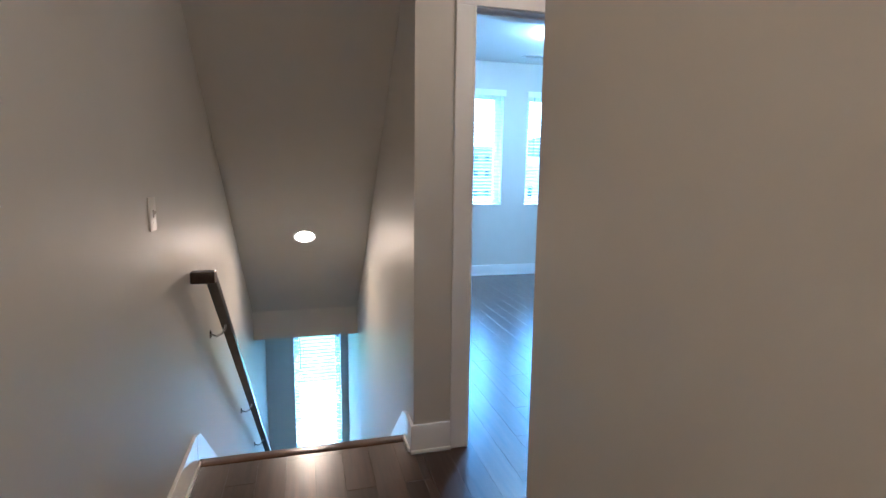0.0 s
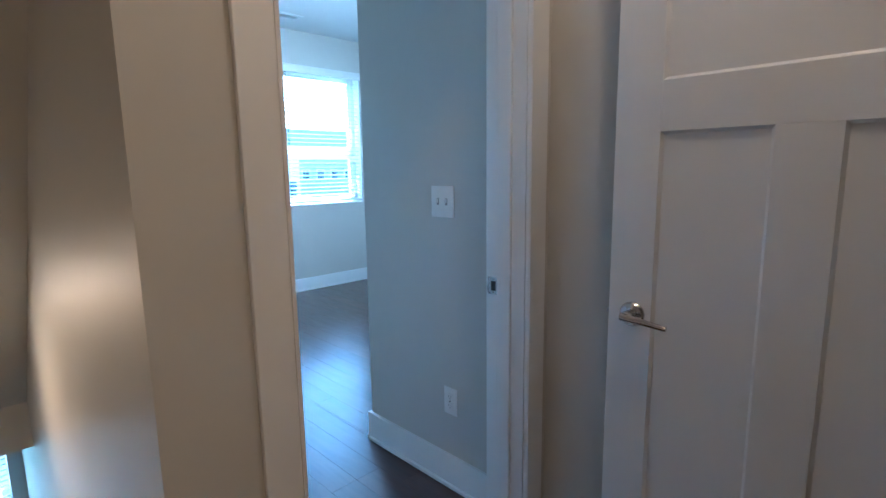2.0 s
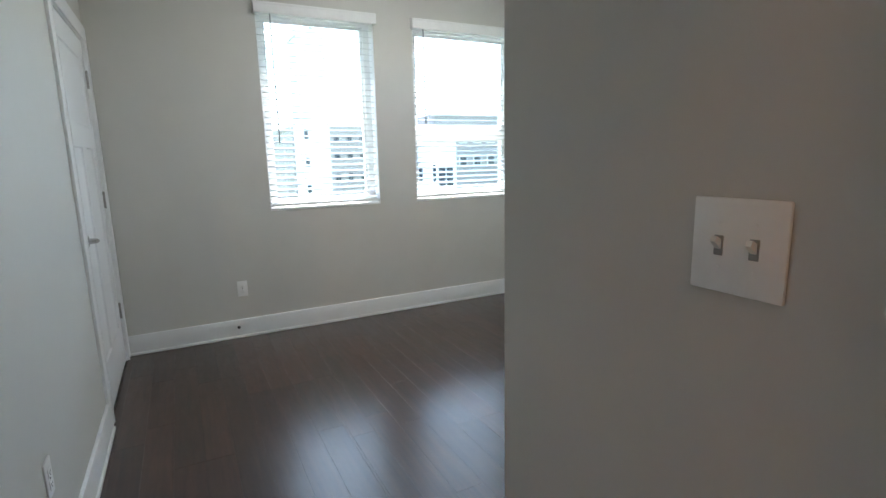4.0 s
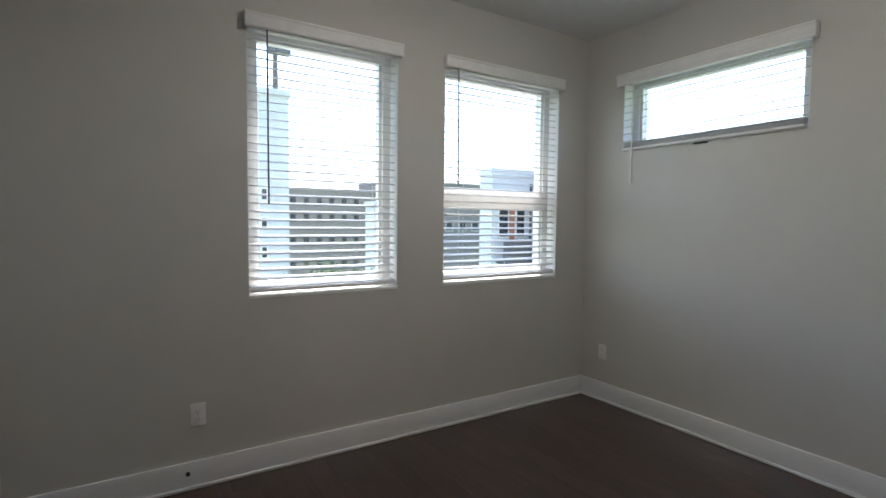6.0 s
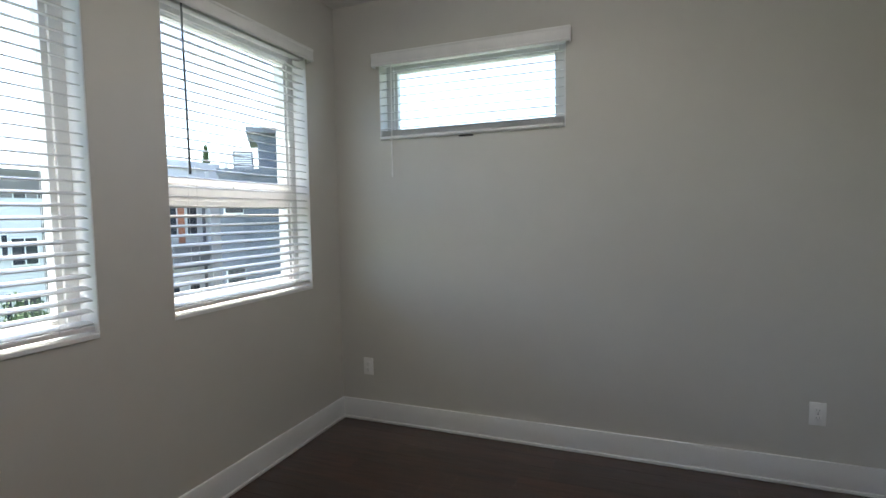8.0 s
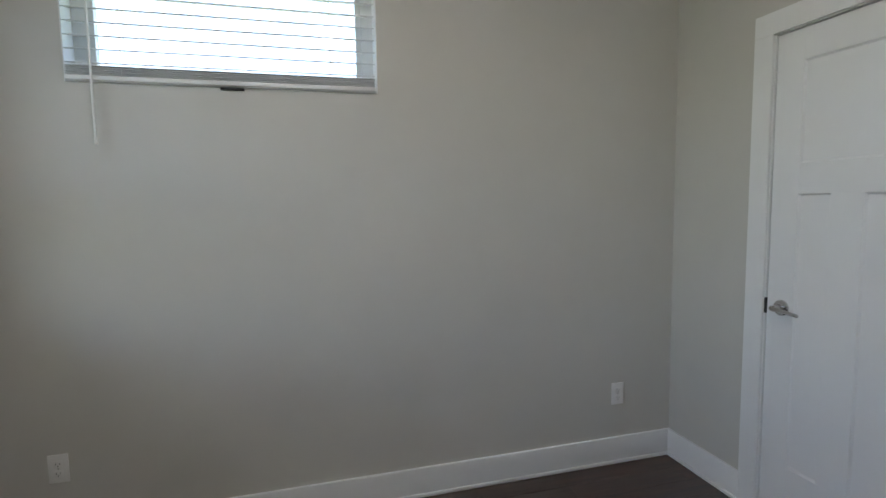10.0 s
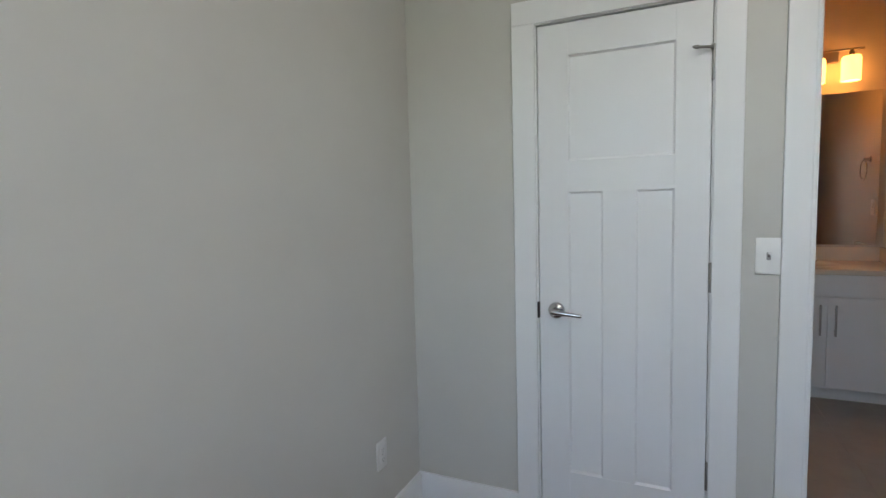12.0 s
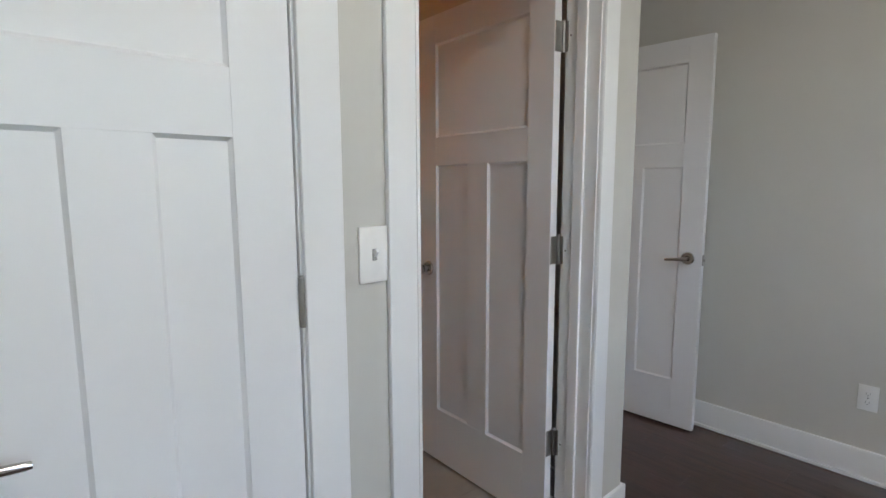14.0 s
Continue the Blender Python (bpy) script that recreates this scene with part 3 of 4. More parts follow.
def blind(m, w, h, label, tilt, cords, wand_x, wand_len, y0=0.035, bundle=0, pitch=0.0445, valance=0.078, drop=None, wand_mat=WAND, over=0.014, rise=0.021):
    """Two-inch faux-wood blind. Local axes as for the window."""
    root = thing("window_blind", m, label, "window blind")
    part("headrail", bx(0.008, w - 0.008, 0.008, 0.062, h - 0.045, h - 0.004, bevel=0.003), BLIND_SHADED, root)
    bm = bmesh.new()
    v0, v1 = h + rise - valance, h + rise
    box(bm, -over, w + over, -0.048, -0.038, v0, v1, 0.003)
    box(bm, -over, w + over, -0.052, -0.048, v1 - 0.018, v1 - 0.004, 0.0018)
    box(bm, -over, w + over, -0.051, -0.048, v0 + 0.004, v0 + 0.014, 0.0014)
    box(bm, -over, -over + 0.01, -0.038, -0.003, v0, v1, 0.002)
    box(bm, w + over - 0.01, w + over, -0.038, -0.003, v0, v1, 0.002)
    part("valance", bm, BLINDV, root, "moulded white valance board", True)
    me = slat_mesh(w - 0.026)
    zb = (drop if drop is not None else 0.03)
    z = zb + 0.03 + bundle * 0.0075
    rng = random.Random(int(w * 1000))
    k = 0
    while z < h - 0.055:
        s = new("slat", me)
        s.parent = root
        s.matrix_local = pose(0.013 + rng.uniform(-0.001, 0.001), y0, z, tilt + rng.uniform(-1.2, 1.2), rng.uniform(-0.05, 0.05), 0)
        z += pitch
        k += 1
    for i in range(bundle):
        s = new("slat", me)
        s.parent = root
        s.matrix_local = pose(0.013, y0, zb + 0.022 + i * 0.0075, rng.uniform(-1, 1), 0, 0)
    part("bottom_rail", bx(0.012, w - 0.012, y0 - 0.026, y0 + 0.026, zb, zb + 0.018, bevel=0.004), BLINDV, root, "", True)
    for cx in cords:
        bm = bmesh.new()
        for dy in (-0.0265, 0.0265):
            cyl(bm, (cx, y0 + dy, zb + 0.01), (cx, y0 + dy, h - 0.04), 0.0009, n=6)
        part("ladder_cord", bm, BLIND_SHADED, root)
    bm = bmesh.new()
    cyl(bm, (wand_x, -0.034, h - 0.03 - wand_len), (wand_x, -0.028, h - 0.03), 0.005, 0.0045, n=8)
    cyl(bm, (wand_x, -0.0345, h - 0.03 - wand_len - 0.03), (wand_x, -0.034, h - 0.03 - wand_len), 0.0065, 0.0055, n=8)
    part("tilt_wand", bm, wand_mat, root, "slim tilt wand", True)
    return root


w1w, w2w, w3w = W1[1] - W1[0], W2[1] - W2[0], W3[1] - W3[0]
wh = W1[3] - W1[2]
blind(MW1, w1w, wh, "open white faux-wood blind with valance, lowered over the window", 12, (0.14, w1w - 0.14), 0.098, 0.89)
blind(MW2, w2w, wh, "open white faux-wood blind with valance, lowered over the window", 12, (0.16, w2w - 0.16), 0.088, 0.74)
blind(MW3, w3w, W3[3] - W3[2], "short white faux-wood blind with a stack of slats at its foot", 14, (0.2, w3w - 0.2), 0.10, 0.70, 0.002, 5, 0.05, 0.084, 0.004, PLASTIC, 0.03, 0.019)
blind(MWS, WST[1] - WST[0], WST[3] - WST[2], "open white blind over the tall stair window", -14, (0.12, 0.44), 0.08, 0.6)
bm = bx(-0.012, 0.0, -0.97, -0.88, W3[2] - 0.012, W3[2] - 0.002, bevel=0.002)
solid("window_crank", bm, DARK, "small dark window latch below the blind", "latch", smooth=True)

# ---- wall plates ----


def wall_plate(kind, m, w, h, gangs=1):
    """Local: x right along the wall, z up, y out of the wall (towards -y)."""
    cat = "outlet" if kind == "outlet" else "light switch"
    label = {"outlet": "white duplex outlet plate low on the wall", "switch": "white toggle switch plate with %s" % ("two toggles" if gangs == 2 else "one toggle"), "rocker": "white rocker switch plate"}[kind]
    root = thing("wall_outlet" if kind == "outlet" else "light_switch", m, label, cat)
    part("plate", bx(-w / 2, w / 2, -0.006, 0.0, -h / 2, h / 2, bevel=0.0025), PLASTIC, root, "", True)
    for gI in range(gangs):
        cx = (gI - (gangs - 1) / 2) * 0.046
        if kind == "outlet":
            for s in (-1, 1):
                f = part("receptacle", bx(cx - 0.016, cx + 0.016, -0.0085, -0.006, s * 0.0195 - 0.014, s * 0.0195 + 0.014, bevel=0.002), PLASTIC, root, "", True)
                bm = bmesh.new()
                box(bm, cx - 0.0075, cx - 0.0055, -0.0092, -0.0084, s * 0.0195 - 0.003, s * 0.0195 + 0.006)
                box(bm, cx + 0.0055, cx + 0.0075, -0.0092, -0.0084, s * 0.0195 - 0.002, s * 0.0195 + 0.005)
                cyl(bm, (cx, -0.0092, s * 0.0195 - 0.008), (cx, -0.0084, s * 0.0195 - 0.008), 0.0025, n=8)
                part("slot", bm, SLOT, f)
            bm = cyl(bmesh.new(), (cx, -0.0075, 0), (cx, -0.005, 0), 0.003, n=10)
            part("screw", bm, NICKEL, root)
        elif kind == "switch":
            part("collar", bx(cx - 0.006, cx + 0.006, -0.0075, -0.005, -0.013, 0.013, bevel=0.001), SLOT, root)
            bm = bmesh.new()
            vs = [bm.verts.new(p) for p in ((cx - 0.004, -0.006, -0.006), (cx + 0.004, -0.006, -0.006), (cx + 0.004, -0.006, 0.008), (cx - 0.004, -0.006, 0.008),
                                            (cx - 0.0035, -0.019, 0.006), (cx + 0.0035, -0.019, 0.006), (cx + 0.0035, -0.016, 0.013), (cx - 0.0035, -0.016, 0.013))]
            for f in ((4, 5, 6, 7), (0, 1, 5, 4), (1, 2, 6, 5), (2, 3, 7, 6), (3, 0, 4, 7)):
                bm.faces.new([vs[i] for i in f])
            part("toggle", bm, PLASTIC, root)
            for s in (-1, 1):
                part("screw", cyl(bmesh.new(), (cx, -0.0072, s * 0.03), (cx, -0.005, s * 0.03), 0.0028, n=10), PLASTIC, root)
        else:
            part("rocker", bx(cx - 0.016, cx + 0.016, -0.0095, -0.006, -0.033, 0.033, bevel=0.002), PLASTIC, root, "", True)
    return root


FN, FE, FS_, FWst = 0, -90, 180, 90            # plate turned to face into the room from that wall
wall_plate("outlet", pose(-2.779, YN, 0.372, 0, 0, FN), 0.072, 0.116)
wall_plate("outlet", pose(XE, -0.207, 0.372, 0, 0, FE), 0.072, 0.116)
wall_plate("outlet", pose(XE, -2.741, 0.374, 0, 0, FE), 0.072, 0.116)
wall_plate("outlet", pose(XC, -3.620, 0.378, 0, 0, FE), 0.072, 0.116)
wall_plate("outlet", pose(XW, -2.215, 0.398, 0, 0, FWst), 0.072, 0.116)
wall_plate("outlet", pose(XW, -2.480, 0.378, 0, 0, FWst), 0.072, 0.116)
wall_plate("switch", pose(XC, -3.588, 1.195, 0, 0, FE), 0.122, 0.122, 2)
wall_plate("switch", pose(-1.357, YS, 1.167, 0, 0, FS_), 0.077, 0.125, 1)
wall_plate("switch", pose(XSW, -4.335, 1.175, 0, 0, FWst), 0.074, 0.118, 1)
bm = revolve(bmesh.new(), [(0, 0), (0.011, 0), (0.011, 0.004), (0.006, 0.006), (0.005, 0.018), (0.0, 0.02)], (-2.83, -BT, 0.082), (0, -1, 0), 14)
solid("cable_port", bm, DARK, "small dark cable stub on the baseboard", "cable port", smooth=True)

# ---- ceiling fixtures ----
cl = thing("ceiling_light", pose(-1.605, -1.435, H), "square flush ceiling light with glowing frosted glass", "ceiling light")
part("canopy", bx(-0.14, 0.14, -0.14, 0.14, -0.022, 0.0, bevel=0.006), TRIM, cl, "white metal canopy", True)
bm = bmesh.new()
rings = []
for s, z in ((0.132, -0.022), (0.132, -0.055), (0.120, -0.074), (0.08, -0.084), (0.0, -0.090)):
    if s == 0.0:
        rings.append([bm.verts.new((0, 0, z))])
    else:
        rings.append([bm.verts.new((a * s, b * s, z)) for a, b in ((-1, -1), (1, -1), (1, 1), (-1, 1))])
for a, b in zip(rings, rings[1:]):
    for k in range(4):
        if len(b) == 1:
            bm.faces.new((a[k], a[(k + 1) % 4], b[0]))
        else:
            bm.faces.new((a[k], a[(k + 1) % 4], b[(k + 1) % 4], b[k]))
part("diffuser", bm, LED, cl, "frosted glass diffuser")

cv = thing("ceiling_vent", pose(-1.42, -0.41, H), "white louvred ceiling air vent", "air vent")
part("backing", bx(-0.13, 0.13, -0.045, 0.045, -0.002, 0.0), DARK, cv)
for a in ((-0.165, 0.165, -0.075, -0.045), (-0.165, 0.165, 0.045, 0.075), (-0.165, -0.13, -0.045, 0.045), (0.13, 0.165, -0.045, 0.045)):
    part("frame", bx(*a, -0.008, 0.0, bevel=0.002), TRIM, cv)
for i in range(6):
    s = part("vent_slat", bx(-0.13, 0.13, -0.007, 0.007, -0.001, 0.001), TRIM, cv)
    s.matrix_local = pose(0, -0.0375 + i * 0.015, -0.005, 35, 0, 0)


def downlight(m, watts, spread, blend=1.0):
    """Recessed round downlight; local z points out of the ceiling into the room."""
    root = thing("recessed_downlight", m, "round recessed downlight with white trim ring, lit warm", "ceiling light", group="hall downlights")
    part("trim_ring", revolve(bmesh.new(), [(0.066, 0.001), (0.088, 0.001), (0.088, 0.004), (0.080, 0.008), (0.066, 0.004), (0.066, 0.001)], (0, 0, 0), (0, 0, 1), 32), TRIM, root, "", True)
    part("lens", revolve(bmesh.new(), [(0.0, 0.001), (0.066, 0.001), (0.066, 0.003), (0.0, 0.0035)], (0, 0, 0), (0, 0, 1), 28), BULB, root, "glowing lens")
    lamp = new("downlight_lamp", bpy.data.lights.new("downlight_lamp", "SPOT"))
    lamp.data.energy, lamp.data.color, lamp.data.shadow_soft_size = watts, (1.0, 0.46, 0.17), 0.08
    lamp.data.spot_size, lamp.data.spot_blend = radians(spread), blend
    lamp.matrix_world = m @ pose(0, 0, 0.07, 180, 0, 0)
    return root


sa = math.degrees(math.atan(SL))
yd = -2.245
downlight(pose(-4.165, yd, ZH1 - SL * (yd - YH), 180 - sa, 0, 0), LAMP_STAIR, 165)
# out of view; added so warm light reaches the nook and hall door
downlight(pose(-3.05, -4.72, H, 180, 0, 0), LAMP_NOOK_UNSEEN, 160)
# out of view behind the start; added to light the hall and stair slope
downlight(pose(-4.1, -6.5, H, 180, 0, 0), LAMP_HALL_UNSEEN, 178, 0.35)

# ---- handrail ----
hr = thing("stair_handrail", pose(XSW, -3.765, 0.868), "dark-stained wooden handrail on metal brackets beside the stairs", "handrail")
RS = 0.90
bm = bmesh.new()
L = 2.95
prof = [(0.058, -0.052), (0.102, -0.052), (0.106, -0.040), (0.106, -0.012), (0.098, 0.0), (0.062, 0.0), (0.054, -0.012), (0.054, -0.040)]
a = [bm.verts.new((x, 0.0, z)) for x, z in prof]
b = [bm.verts.new((x, L, z - RS * L)) for x, z in prof]
for k in range(8):
    bm.faces.new((a[k], a[(k + 1) % 8], b[(k + 1) % 8], b[k]))
bm.faces.new(b)
bm.faces.new(a[::-1])
part("rail", bm, RAILM, hr)
bm = bmesh.new()
box(bm, 0.0, 0.106, -0.05, 0.004, -0.056, 0.001, 0.006)
part("return_block", bm, RAILM, hr, "", True)
for y in (0.35, 1.38, 2.15):
    bm = bmesh.new()
    z = -RS * y
    tube(bm, [(0.004, y, z - 0.10), (0.03, y, z - 0.115), (0.06, y, z - 0.10), (0.078, y, z - 0.07), (0.080, y, z - 0.05)], 0.006, 10)
    revolve(bm, [(0, 0), (0.024, 0), (0.024, 0.004), (0.012, 0.008), (0, 0.009)], (0.0, y, z - 0.10), (1, 0, 0), 18)
    part("bracket", bm, NICKEL, hr, "metal rail bracket", True)

# ---- bathroom ----
va = thing("bathroom_vanity", pose(-2.405, -5.06, 0), "white two-door bathroom vanity cabinet with bar pulls", "vanity cabinet")
VW = 0.99
part("body", bx(0, VW, -0.535, 0.0, 0.09, 0.85), CABINET, va)
part("toe_kick", bx(0, VW, -0.50, -0.06, 0.0, 0.09), CABINET, va)
part("drawer_front", bx(0.004, VW - 0.004, 0.0, 0.018, 0.712, 0.846, bevel=0.002), CABINET, va)
for a0, a1, hx in ((0.004, 0.424, 0.385), (0.430, VW - 0.004, 0.468)):
    d = part("cabinet_door", bx(a0, a1, 0.0, 0.018, 0.10, 0.70, bevel=0.002), CABINET, va)
    bm = bmesh.new()
    box(bm, hx - 0.006, hx + 0.006, 0.036, 0.046, 0.45, 0.655, 0.003)
    for z in (0.48, 0.625):
        cyl(bm, (hx, 0.018, z), (hx, 0.04, z), 0.005, n=8)
    part("bar_pull", bm, BRONZE, d, "dark metal bar pull", True)
ct = thing("vanity_countertop", pose(-2.405, -5.06, 0.85), "cream vanity top with backsplash and sink bowl", "countertop")
bm = bmesh.new()
box(bm, 0.0, VW + 0.01, -0.538, 0.028, 0.0, 0.035, 0.005)
part("slab", bm, COUNTER, ct, "", True)
part("backsplash", bx(0.0, VW + 0.01, -0.538, -0.518, 0.035, 0.135, bevel=0.003), COUNTER, ct)
part("side_splash", bx(0.0, 0.018, -0.517, 0.02, 0.035, 0.135, bevel=0.003), COUNTER, ct)
part("sink_bowl", revolve(bmesh.new(), [(0.19, 0.002), (0.20, 0.006), (0.185, 0.008), (0.165, 0.004), (0.0, 0.002)], (0.50, -0.26, 0.034), (0, 0, 1), 32), COUNTER, ct, "", True)
mi = thing("bathroom_mirror", pose(-2.37, -5.598, 1.0), "large frameless bathroom mirror above the vanity", "mirror")
part("mirror_glass", bx(0.0, 0.90, 0.0, 0.006, 0.0, 1.08, bevel=0.001), MIRROR, mi)
vl = thing("vanity_light", pose(-2.05, -5.60, 2.34), "three-shade vanity light bar glowing amber", "wall lamp")
part("backplate", bx(-0.06, 0.22, 0.0, 0.02, -0.05, 0.03, bevel=0.004), BRONZE, vl)
bm = cyl(bmesh.new(), (-0.18, 0.11, 0.012), (0.36, 0.11, 0.012), 0.008, n=12)
cyl(bm, (0.08, 0.02, -0.01), (0.08, 0.11, 0.012), 0.007, n=10)
part("bar", bm, BRONZE, vl, "", True)
for x in (-0.11, 0.09, 0.29):
    s = part("shade", revolve(bmesh.new(), [(0.0, -0.035), (0.05, -0.035), (0.056, -0.05), (0.056, -0.20), (0.050, -0.20), (0.048, -0.06), (0.0, -0.05)], (x, 0.11, 0.0), (0, 0, 1), 26), SHADE, vl, "frosted amber glass shade", True)
    part("socket", cyl(bmesh.new(), (x, 0.11, -0.045), (x, 0.11, 0.008), 0.018, 0.012, n=14), BRONZE, s, "", True)
tr = thing("towel_ring", pose(-2.41, -5.27, 1.62), "chrome towel ring on the bathroom wall", "towel ring")
part("mount", revolve(bmesh.new(), [(0, 0), (0.024, 0), (0.024, 0.006), (0.012, 0.012), (0.011, 0.05), (0.0, 0.052)], (0, 0, 0), (1, 0, 0), 20), CHROME, tr, "", True)
part("ring", tube(bmesh.new(), [(0.044, 0.075 * math.sin(u), -0.078 + 0.075 * math.cos(u)) for u in [2 * math.pi * k / 32 for k in range(33)]], 0.0045, 8), CHROME, tr, "", True)
wall_plate("outlet", pose(-2.41, -5.36, 1.26, 0, 0, FWst), 0.072, 0.116)

# ---- outdoors ----
STUCCO = paint("white_stucco", (0.60, 0.60, 0.61), 0.85, 0.05, 40, 0.004, 0.3)
BRICKG = paint("grey_brown_facade", (0.25, 0.21, 0.195), 0.85, 0.08, 25, 0.004, 0.25)
SLATE = paint("slate_blue_siding", (0.10, 0.115, 0.135), 0.7, 0.06, 25, 0.003, 0.4)
GREYR = plain("grey_roof_membrane", (0.14, 0.14, 0.15), 0.9, 0.1, 0.6)
SLATEL = paint("pale_slate_siding", (0.17, 0.185, 0.21), 0.7, 0.06, 25, 0.003, 0.4)
ROOFTOP = paint("dark_grey_render", (0.19, 0.17, 0.165), 0.85, 0.08, 25, 0.004, 0.3)
DGLASS = plain("dark_window_glass", (0.03, 0.035, 0.045), 0.12, 0.1, 2)
ORANGE = paint("terracotta_panel", (0.42, 0.17, 0.10), 0.8, 0.06, 25, 0.003, 0.4)
CONCRETE = plain("drive_concrete", (0.16, 0.155, 0.145), 0.9, 0.2, 1.2)
LAWN = plain("lawn", (0.05, 0.085, 0.03), 0.95, 0.3, 2)
LEAF = plain("leaf_green", (0.055, 0.095, 0.035), 0.7, 0.35, 1.5)
BARK = plain("tree_bark", (0.10, 0.075, 0.05), 0.9, 0.2, 8)
ZG = -6.5

solid("ground", bx(-2500, 2500, -2500, 2500, ZG - 0.5, ZG), LAWN, "lawn and planting ground between the buildings", "ground", "structure")
# near part is out of view, added to bounce daylight up to the windows
solid("road", bx(-60, 80, 1.2, 12.6, ZG, ZG + 0.012), CONCRETE, "concrete drive between the buildings, widened unseen towards the house to bounce light", "road", "structure")


def building(x0, x1, y0, y1, z1, material, label, south=(), west=(), parapet=0.35, siding=0.0, trim=None, name="apartment_building", frame_of=None):
    """Block with a parapet roof; south and west: windows (a, b, z, z) on those faces."""
    root = thing(name, (frame_of or Matrix()) @ pose(x0, y0, ZG), label, "building")
    w, d, h = x1 - x0, y1 - y0, z1 - ZG
    bm = box(bmesh.new(), 0, w, 0, d, 0, h)
    if siding:
        z = 0.2
        while z < h - 0.1:
            box(bm, -0.012, w + 0.012, -0.012, d, z, z + siding - 0.02)
            z += siding
    part("wall", bm, material, root)
    bm = bmesh.new()
    for a in ((-0.08, w + 0.08, -0.08, 0.22), (-0.08, w + 0.08, d - 0.22, d + 0.08), (-0.08, 0.22, 0.22, d - 0.22), (w - 0.22, w + 0.08, 0.22, d - 0.22)):
        box(bm, *a, h, h + parapet)
    roof = part("roof", bm, material, root)
    part("roof_deck", bx(0.22, w - 0.22, 0.22, d - 0.22, h, h + 0.06), GREYR, roof)
    for a, b, u, v in south:
        f = part("window", bx(a - x0 - 0.07, b - x0 + 0.07, -0.05, -0.014, u - ZG - 0.07, v - ZG + 0.07), trim or VINYL, root)
        part("pane", bx(a - x0, b - x0, -0.06, -0.05, u - ZG, v - ZG), DGLASS, f)
        if b - a > 0.9:
            part("mullion", bx((a + b) / 2 - x0 - 0.03, (a + b) / 2 - x0 + 0.03, -0.07, -0.06, u - ZG, v - ZG), VINYL, f)
    for a, b, u, v in west:
        f = part("window", bx(-0.05, -0.014, a - y0 - 0.035, b - y0 + 0.035, u - ZG - 0.035, v - ZG + 0.035), VINYL, root)
        part("pane", bx(-0.06, -0.05, a - y0, b - y0, u - ZG, v - ZG), DGLASS, f)
    return root


def grid(a0, n, da, w, rows, h):
    return [(a0 + i * da, a0 + i * da + w, z, z + h) for i in range(n) for z in rows]


building(7.5, 24.0, 50, 62, 4.3, BRICKG, "long grey-brown apartment block with rows of small windows", grid(9.0, 8, 1.4, 0.55, (-3.6, -1.0, 1.2, 3.0), 0.7), trim=BRICKG)
building(22.8, 36.0, 48, 58, 5.55, ROOFTOP, "dark grey flat-roofed building in the distance", grid(24.0, 6, 1.9, 0.9, (0.2, 2.8), 1.1))
building(11.55, 15.0, 29, 30.4, 2.3, STUCCO, "white stucco house with a flat roof",
         [(11.9, 12.25, -0.4, 0.6), (13.05, 13.3, -0.6, 0.7), (13.5, 14.7, -0.9, 0.5), (11.9, 12.25, -3.4, -2.4), (13.05, 13.3, -3.8, -2.4), (13.5, 14.7, -3.9, -2.6)])
building(2.6, 4.0, 22.5, 24.5, 7.25, STUCCO, "tall narrow white stucco tower with small windows", grid(2.68, 1, 1, 0.22, (2.3, 0.9, -0.5, -1.9), 0.5), [])
cb = building(12.5, 16.0, 17.2, 18.2, 3.65, STUCCO, "white stucco house with tall windows and a grey balcony",
              [(12.95, 13.5, 0.6, 2.6), (14.1, 14.6, 0.6, 2.6), (12.95, 13.5, -3.2, -1.4), (14.1, 14.6, -3.2, -1.4)], [])
balcony = part("balcony", bx(0.35, 2.25, -0.6, 0.0, 5.75, 5.9), SLATE, cb, "grey balcony slab")
part("balcony_front", bx(0.35, 2.25, -0.6, -0.54, 5.9, 6.85), GREYR, balcony)
part("balcony_side", bx(2.19, 2.25, -0.54, 0.0, 5.9, 6.85), GREYR, balcony)
part("corner_pilaster", bx(2.75, 3.5, -0.22, 0.0, 0.0, 10.1), STUCCO, cb)
part("downpipe", bx(2.45, 2.54, -0.12, -0.02, 0, 9.8), GREYR, cb)
part("terracotta_panel", bx(1.12, 1.46, -0.03, -0.013, 6.0, 9.4), ORANGE, cb)
# slate-sided neighbour, turned to the north-east
NE = pose(-2.85, -1.75, 0, 0, 0, -50)
building(-1.98, 0.5, 22.6, 25.0, 3.2, SLATEL, "pale slate sided rear wing with a white framed window", [(-1.78, -1.1, 1.62, 2.6), (-1.78, -1.1, -2.2, -0.7)], [], 0.25, 0.2, frame_of=NE)
building(-1.04, 6.0, 22.0, 22.55, 3.1, SLATE, "slate-blue sided house wing with a parapet", [(0.1, 0.8, -3.4, -2.0)], [], 0.25, 0.2, frame_of=NE)
pent = building(-0.47, 2.0, 24.9, 30.0, 5.25, SLATE, "slate-blue sided rooftop storey with an overhanging flat roof", [], [], 0.02, 0.2, frame_of=NE)
part("overhanging_roof", bx(-0.5, 2.75, -0.35, 5.3, 5.27 - ZG, 5.5 - ZG), GREYR, pent)
bm = bmesh.new()
vs = [bm.verts.new((x, y, z)) for y in (-0.05, 0.05) for x, z in ((-0.5, 5.3 - ZG), (0.0, 5.3 - ZG), (0.0, 4.75 - ZG))]
bm.faces.new(vs[:3])
bm.faces.new(vs[3:][::-1])
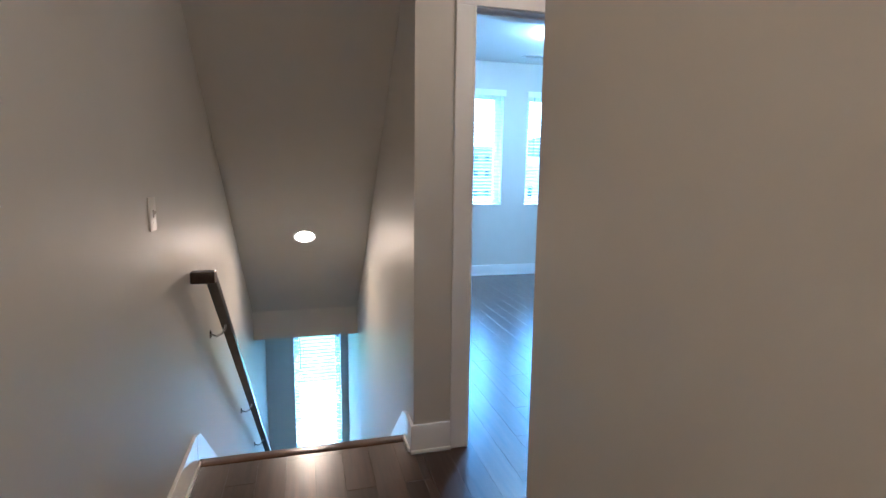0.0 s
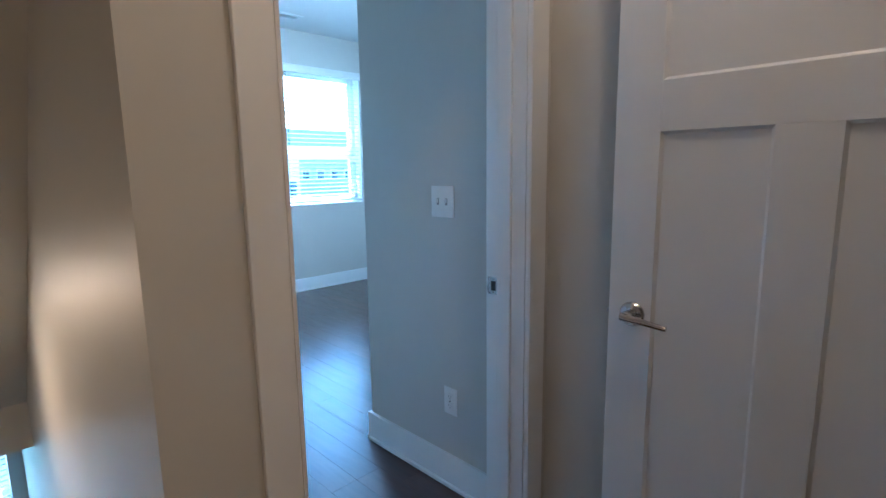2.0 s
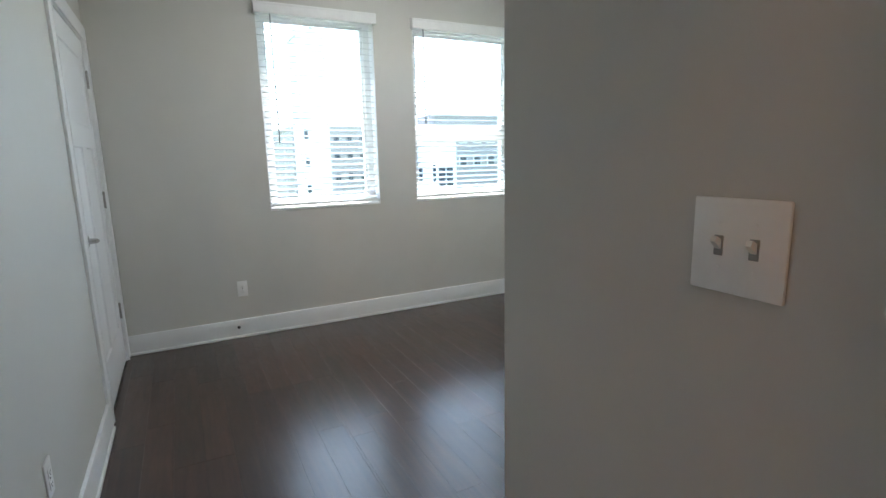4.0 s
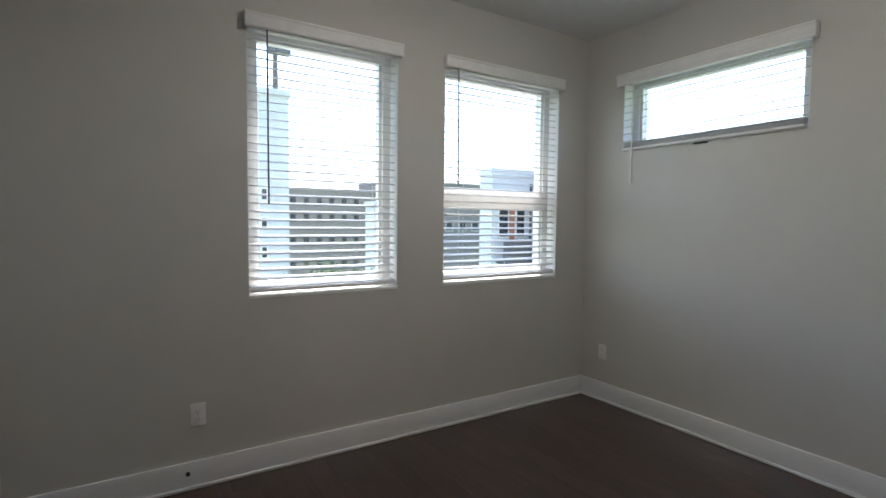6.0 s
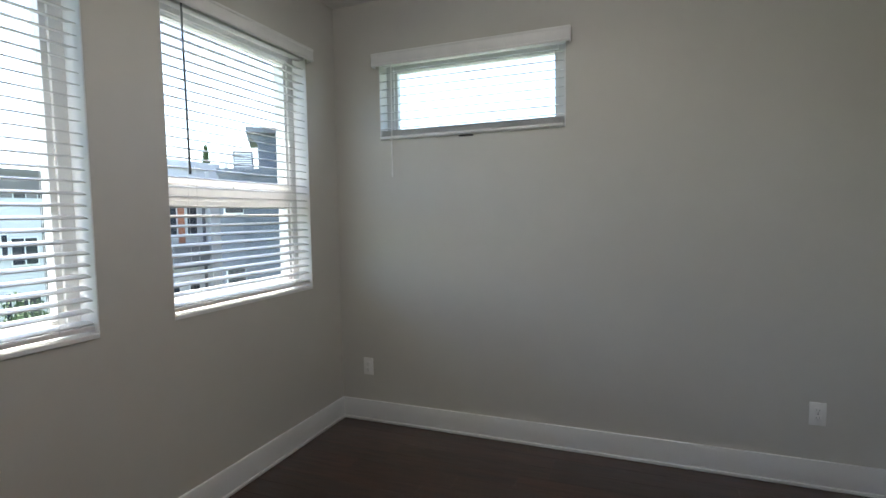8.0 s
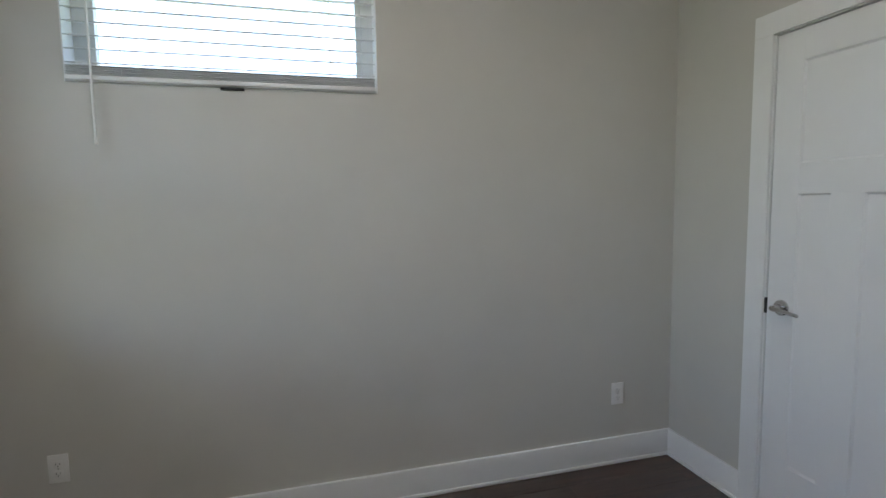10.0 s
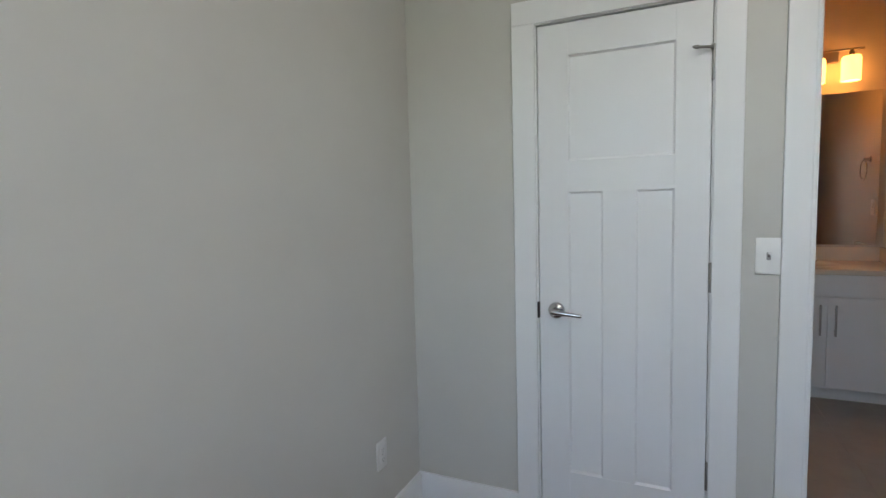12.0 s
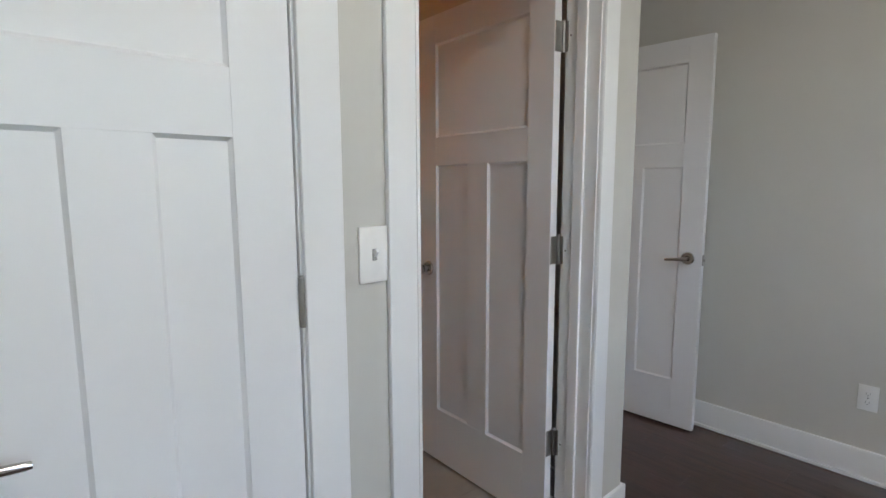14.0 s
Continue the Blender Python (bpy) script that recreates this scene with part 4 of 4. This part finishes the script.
for k in range(3):
    q = (k + 1) % 3
    bm.faces.new((vs[k], vs[3 + k], vs[3 + q], vs[q]))
part("roof_bracket", bm, GREYR, pent)
part("downpipe", cyl(bmesh.new(), (1.75, -0.06, 3.45 - ZG), (1.75, -0.06, 5.3 - ZG), 0.045, n=8), VINYL, pent)
ac = thing("air_conditioner", NE @ pose(-1.05, 23.5, 3.26), "white rooftop air conditioner with louvred side", "air conditioner")
part("casing", bx(-0.4, 0.4, -0.4, 0.4, 0.12, 0.98, bevel=0.05), GREYR, ac)
for a in (-0.34, 0.34):
    part("foot", bx(a - 0.05, a + 0.05, -0.38, 0.38, 0.0, 0.14), GREYR, ac)
for i in range(8):
    part("louvre", bx(-0.34, 0.34, -0.43, -0.4, 0.2 + i * 0.09, 0.245 + i * 0.09), VINYL, ac)
vp = thing("roof_vent_pipe", NE @ pose(-1.75, 23.4, 3.26), "short pale roof vent pipe on the rear wing", "vent pipe")
part("pipe", cyl(bmesh.new(), (0, 0, 0), (0, 0, 0.55), 0.07, n=10), VINYL, vp)
part("cowl", cyl(bmesh.new(), (0, 0, 0.55), (0, 0, 0.68), 0.12, 0.09, 10), VINYL, vp)
mast = thing("roof_mast", pose(3.55, 23.2, 7.31), "dark antenna mast with fittings on the tower roof", "mast")
part("pole", cyl(bmesh.new(), (0, 0, 0), (0, 0, 2.6), 0.14, 0.11, 10), GREYR, mast)
part("fitting", bx(-0.35, 0.75, -0.2, 0.2, 2.15, 2.6, bevel=0.1), GREYR, mast)


def tree(x, y, h, r, seed, label="leafy green tree between the buildings", conifer=False):
    rng = random.Random(seed)
    root = thing("tree", pose(x, y, ZG), label, "tree")
    bm = bmesh.new()
    top = h * (0.95 if conifer else 0.62)
    tube(bm, [(0, 0, 0), (0.06, 0.03, top * 0.35), (-0.04, 0.05, top * 0.7), (0.02, 0, top)], 0.09, 8)
    limbs = []
    for i in range(9):
        a = rng.uniform(0, 6.28)
        z = top * rng.uniform(0.5, 0.95)
        e = Vector((math.cos(a) * r * 0.6, math.sin(a) * r * 0.6, z + r * rng.uniform(0.1, 0.6)))
        tube(bm, [(0, 0, z), e * 0.5 + Vector((0, 0, z * 0.5)), e], 0.03, 6)
        limbs.append(e)
    part("trunk", bm, BARK, root)
    vs, fs = [], []
    for i in range(2600):
        if conifer:
            z = h * rng.uniform(0.12, 1.0)
            rr = r * (1 - z / h) * math.sqrt(rng.random()) + 0.05
            a = rng.uniform(0, 6.28)
            c = Vector((rr * math.cos(a), rr * math.sin(a), z))
        else:
            e = rng.choice(limbs)
            c = e + Vector((rng.gauss(0, r * 0.3), rng.gauss(0, r * 0.3), rng.gauss(0, r * 0.26)))
        q = Euler((rng.uniform(0, 6.28), rng.uniform(0, 6.28), rng.uniform(0, 6.28))).to_matrix()
        s = rng.uniform(0.05, 0.11) * (3.2 if conifer else 1.0)
        n = len(vs)
        vs += [c + q @ Vector(p) for p in ((-s, 0, 0), (0, -s * 0.5, 0.02), (s, 0, 0), (0, s * 0.5, 0.02))]
        fs.append((n, n + 1, n + 2, n + 3))
    me = bpy.data.meshes.new("crown")
    me.from_pydata([tuple(v) for v in vs], [], fs)
    me.materials.append(LEAF)
    ob = new("crown", me)
    ob.parent = root


tree(5.6, 21.5, 7.5, 1.8, 3)
tree(8.2, 21.0, 6.0, 1.7, 4)
tree(6.4, 14.5, 4.4, 1.3, 5)
tree(9.4, 16.6, 4.2, 1.4, 6)
tree(4.3, 12.6, 3.6, 1.1, 7)
tree(12.0, 15.2, 3.4, 1.2, 8)
tree(13.6, 15.6, 3.8, 1.1, 9)
tree(41, 44, 16.0, 2.6, 10, "tall dark conifer beyond the roofs", True)

# ---- floors: boards and tiles ----
bm = bmesh.new()
box(bm, XSW, XSE, -7.6, -3.93, -0.20, -0.0125)
box(bm, XSE, XE, -7.6, YE0, -0.20, -0.0125)
box(bm, XSE + 0.06, XE, YE0, YN, -0.20, -0.0125)
fl = solid("floor", bm, SUBFLOOR, "dark hand-scraped hardwood plank floor", "floor", "structure")
PW = 0.125
PLANKS = {}


def plank_mesh(w, length):
    key = (round(w, 3), round(length, 3))
    if key not in PLANKS:
        g, c = 0.0002, 0.0007
        bm = bmesh.new()
        lo = [bm.verts.new(p) for p in ((g, g, -0.012), (w - g, g, -0.012), (w - g, length - g, -0.012), (g, length - g, -0.012))]
        md = [bm.verts.new(p) for p in ((g, g, -c * 0.6), (w - g, g, -c * 0.6), (w - g, length - g, -c * 0.6), (g, length - g, -c * 0.6))]
        hi = [bm.verts.new(p) for p in ((g + c, g + c, 0), (w - g - c, g + c, 0), (w - g - c, length - g - c, 0), (g + c, length - g - c, 0))]
        for a, b in ((lo, md), (md, hi)):
            for k in range(4):
                bm.faces.new((a[k], a[(k + 1) % 4], b[(k + 1) % 4], b[k]))
        bm.faces.new(hi)
        PLANKS[key] = mesh_of("plank", bm, FLOORM)
    return PLANKS[key]


def lay(x0, x1, y0, y1, rng):
    y = y0 - rng.choice((0.0, 0.15, 0.3, 0.45, 0.6, 0.75))
    while y < y1:
        length = rng.choice((0.6, 0.75, 0.9, 1.05, 1.2, 1.5))
        a, b = max(y, y0), min(y + length, y1)
        if b - a > 0.02:
            p = new("plank", plank_mesh(x1 - x0, b - a))
            p.parent = fl
            p.location = (x0, a, 0)
        y += length


rng = random.Random(11)
edges = sorted({round(-2.265 + PW * k, 4) for k in range(-20, 19)} | {XSW, XSE, XNC, XC, XE})
edges = [e for e in edges if XSW - 1e-6 <= e <= XE + 1e-6]
for a, b in zip(edges, edges[1:]):
    c = (a + b) / 2
    if b - a < 0.004:
        continue
    if c < XSE:
        lay(a, b, -7.6, -3.966, rng)
    elif c < XNC:
        lay(a, b, -7.6, -4.0, rng)
    elif c < XC:
        lay(a, b, -5.4, YN, rng)
    else:
        lay(a, b, -3.13, YN, rng)

bf = solid("floor_bath", bx(-2.41, -1.36, -5.60, -3.13, -0.012, -0.001), GROUT, "beige tiled bathroom floor", "floor", "structure")
for i in range(4):
    for j in range(9):
        x0, y0 = -2.41 + i * 0.305 - 0.12, -5.60 + j * 0.305 - 0.12
        x1, y1 = min(x0 + 0.304, -1.36), min(y0 + 0.304, -3.13)
        x0, y0 = max(x0, -2.41), max(y0, -5.60)
        if x1 - x0 > 0.02 and y1 - y0 > 0.02:
            part("tile", bx(x0, x1, y0, y1, -0.0015, 0.002, bevel=0.0008), TILE, bf)
solid("threshold", bx(-2.25, -1.487, -3.16, -3.115, -0.002, 0.009, bevel=0.004), FLOORX, "dark wood threshold at the bathroom door", "trim", "structure")
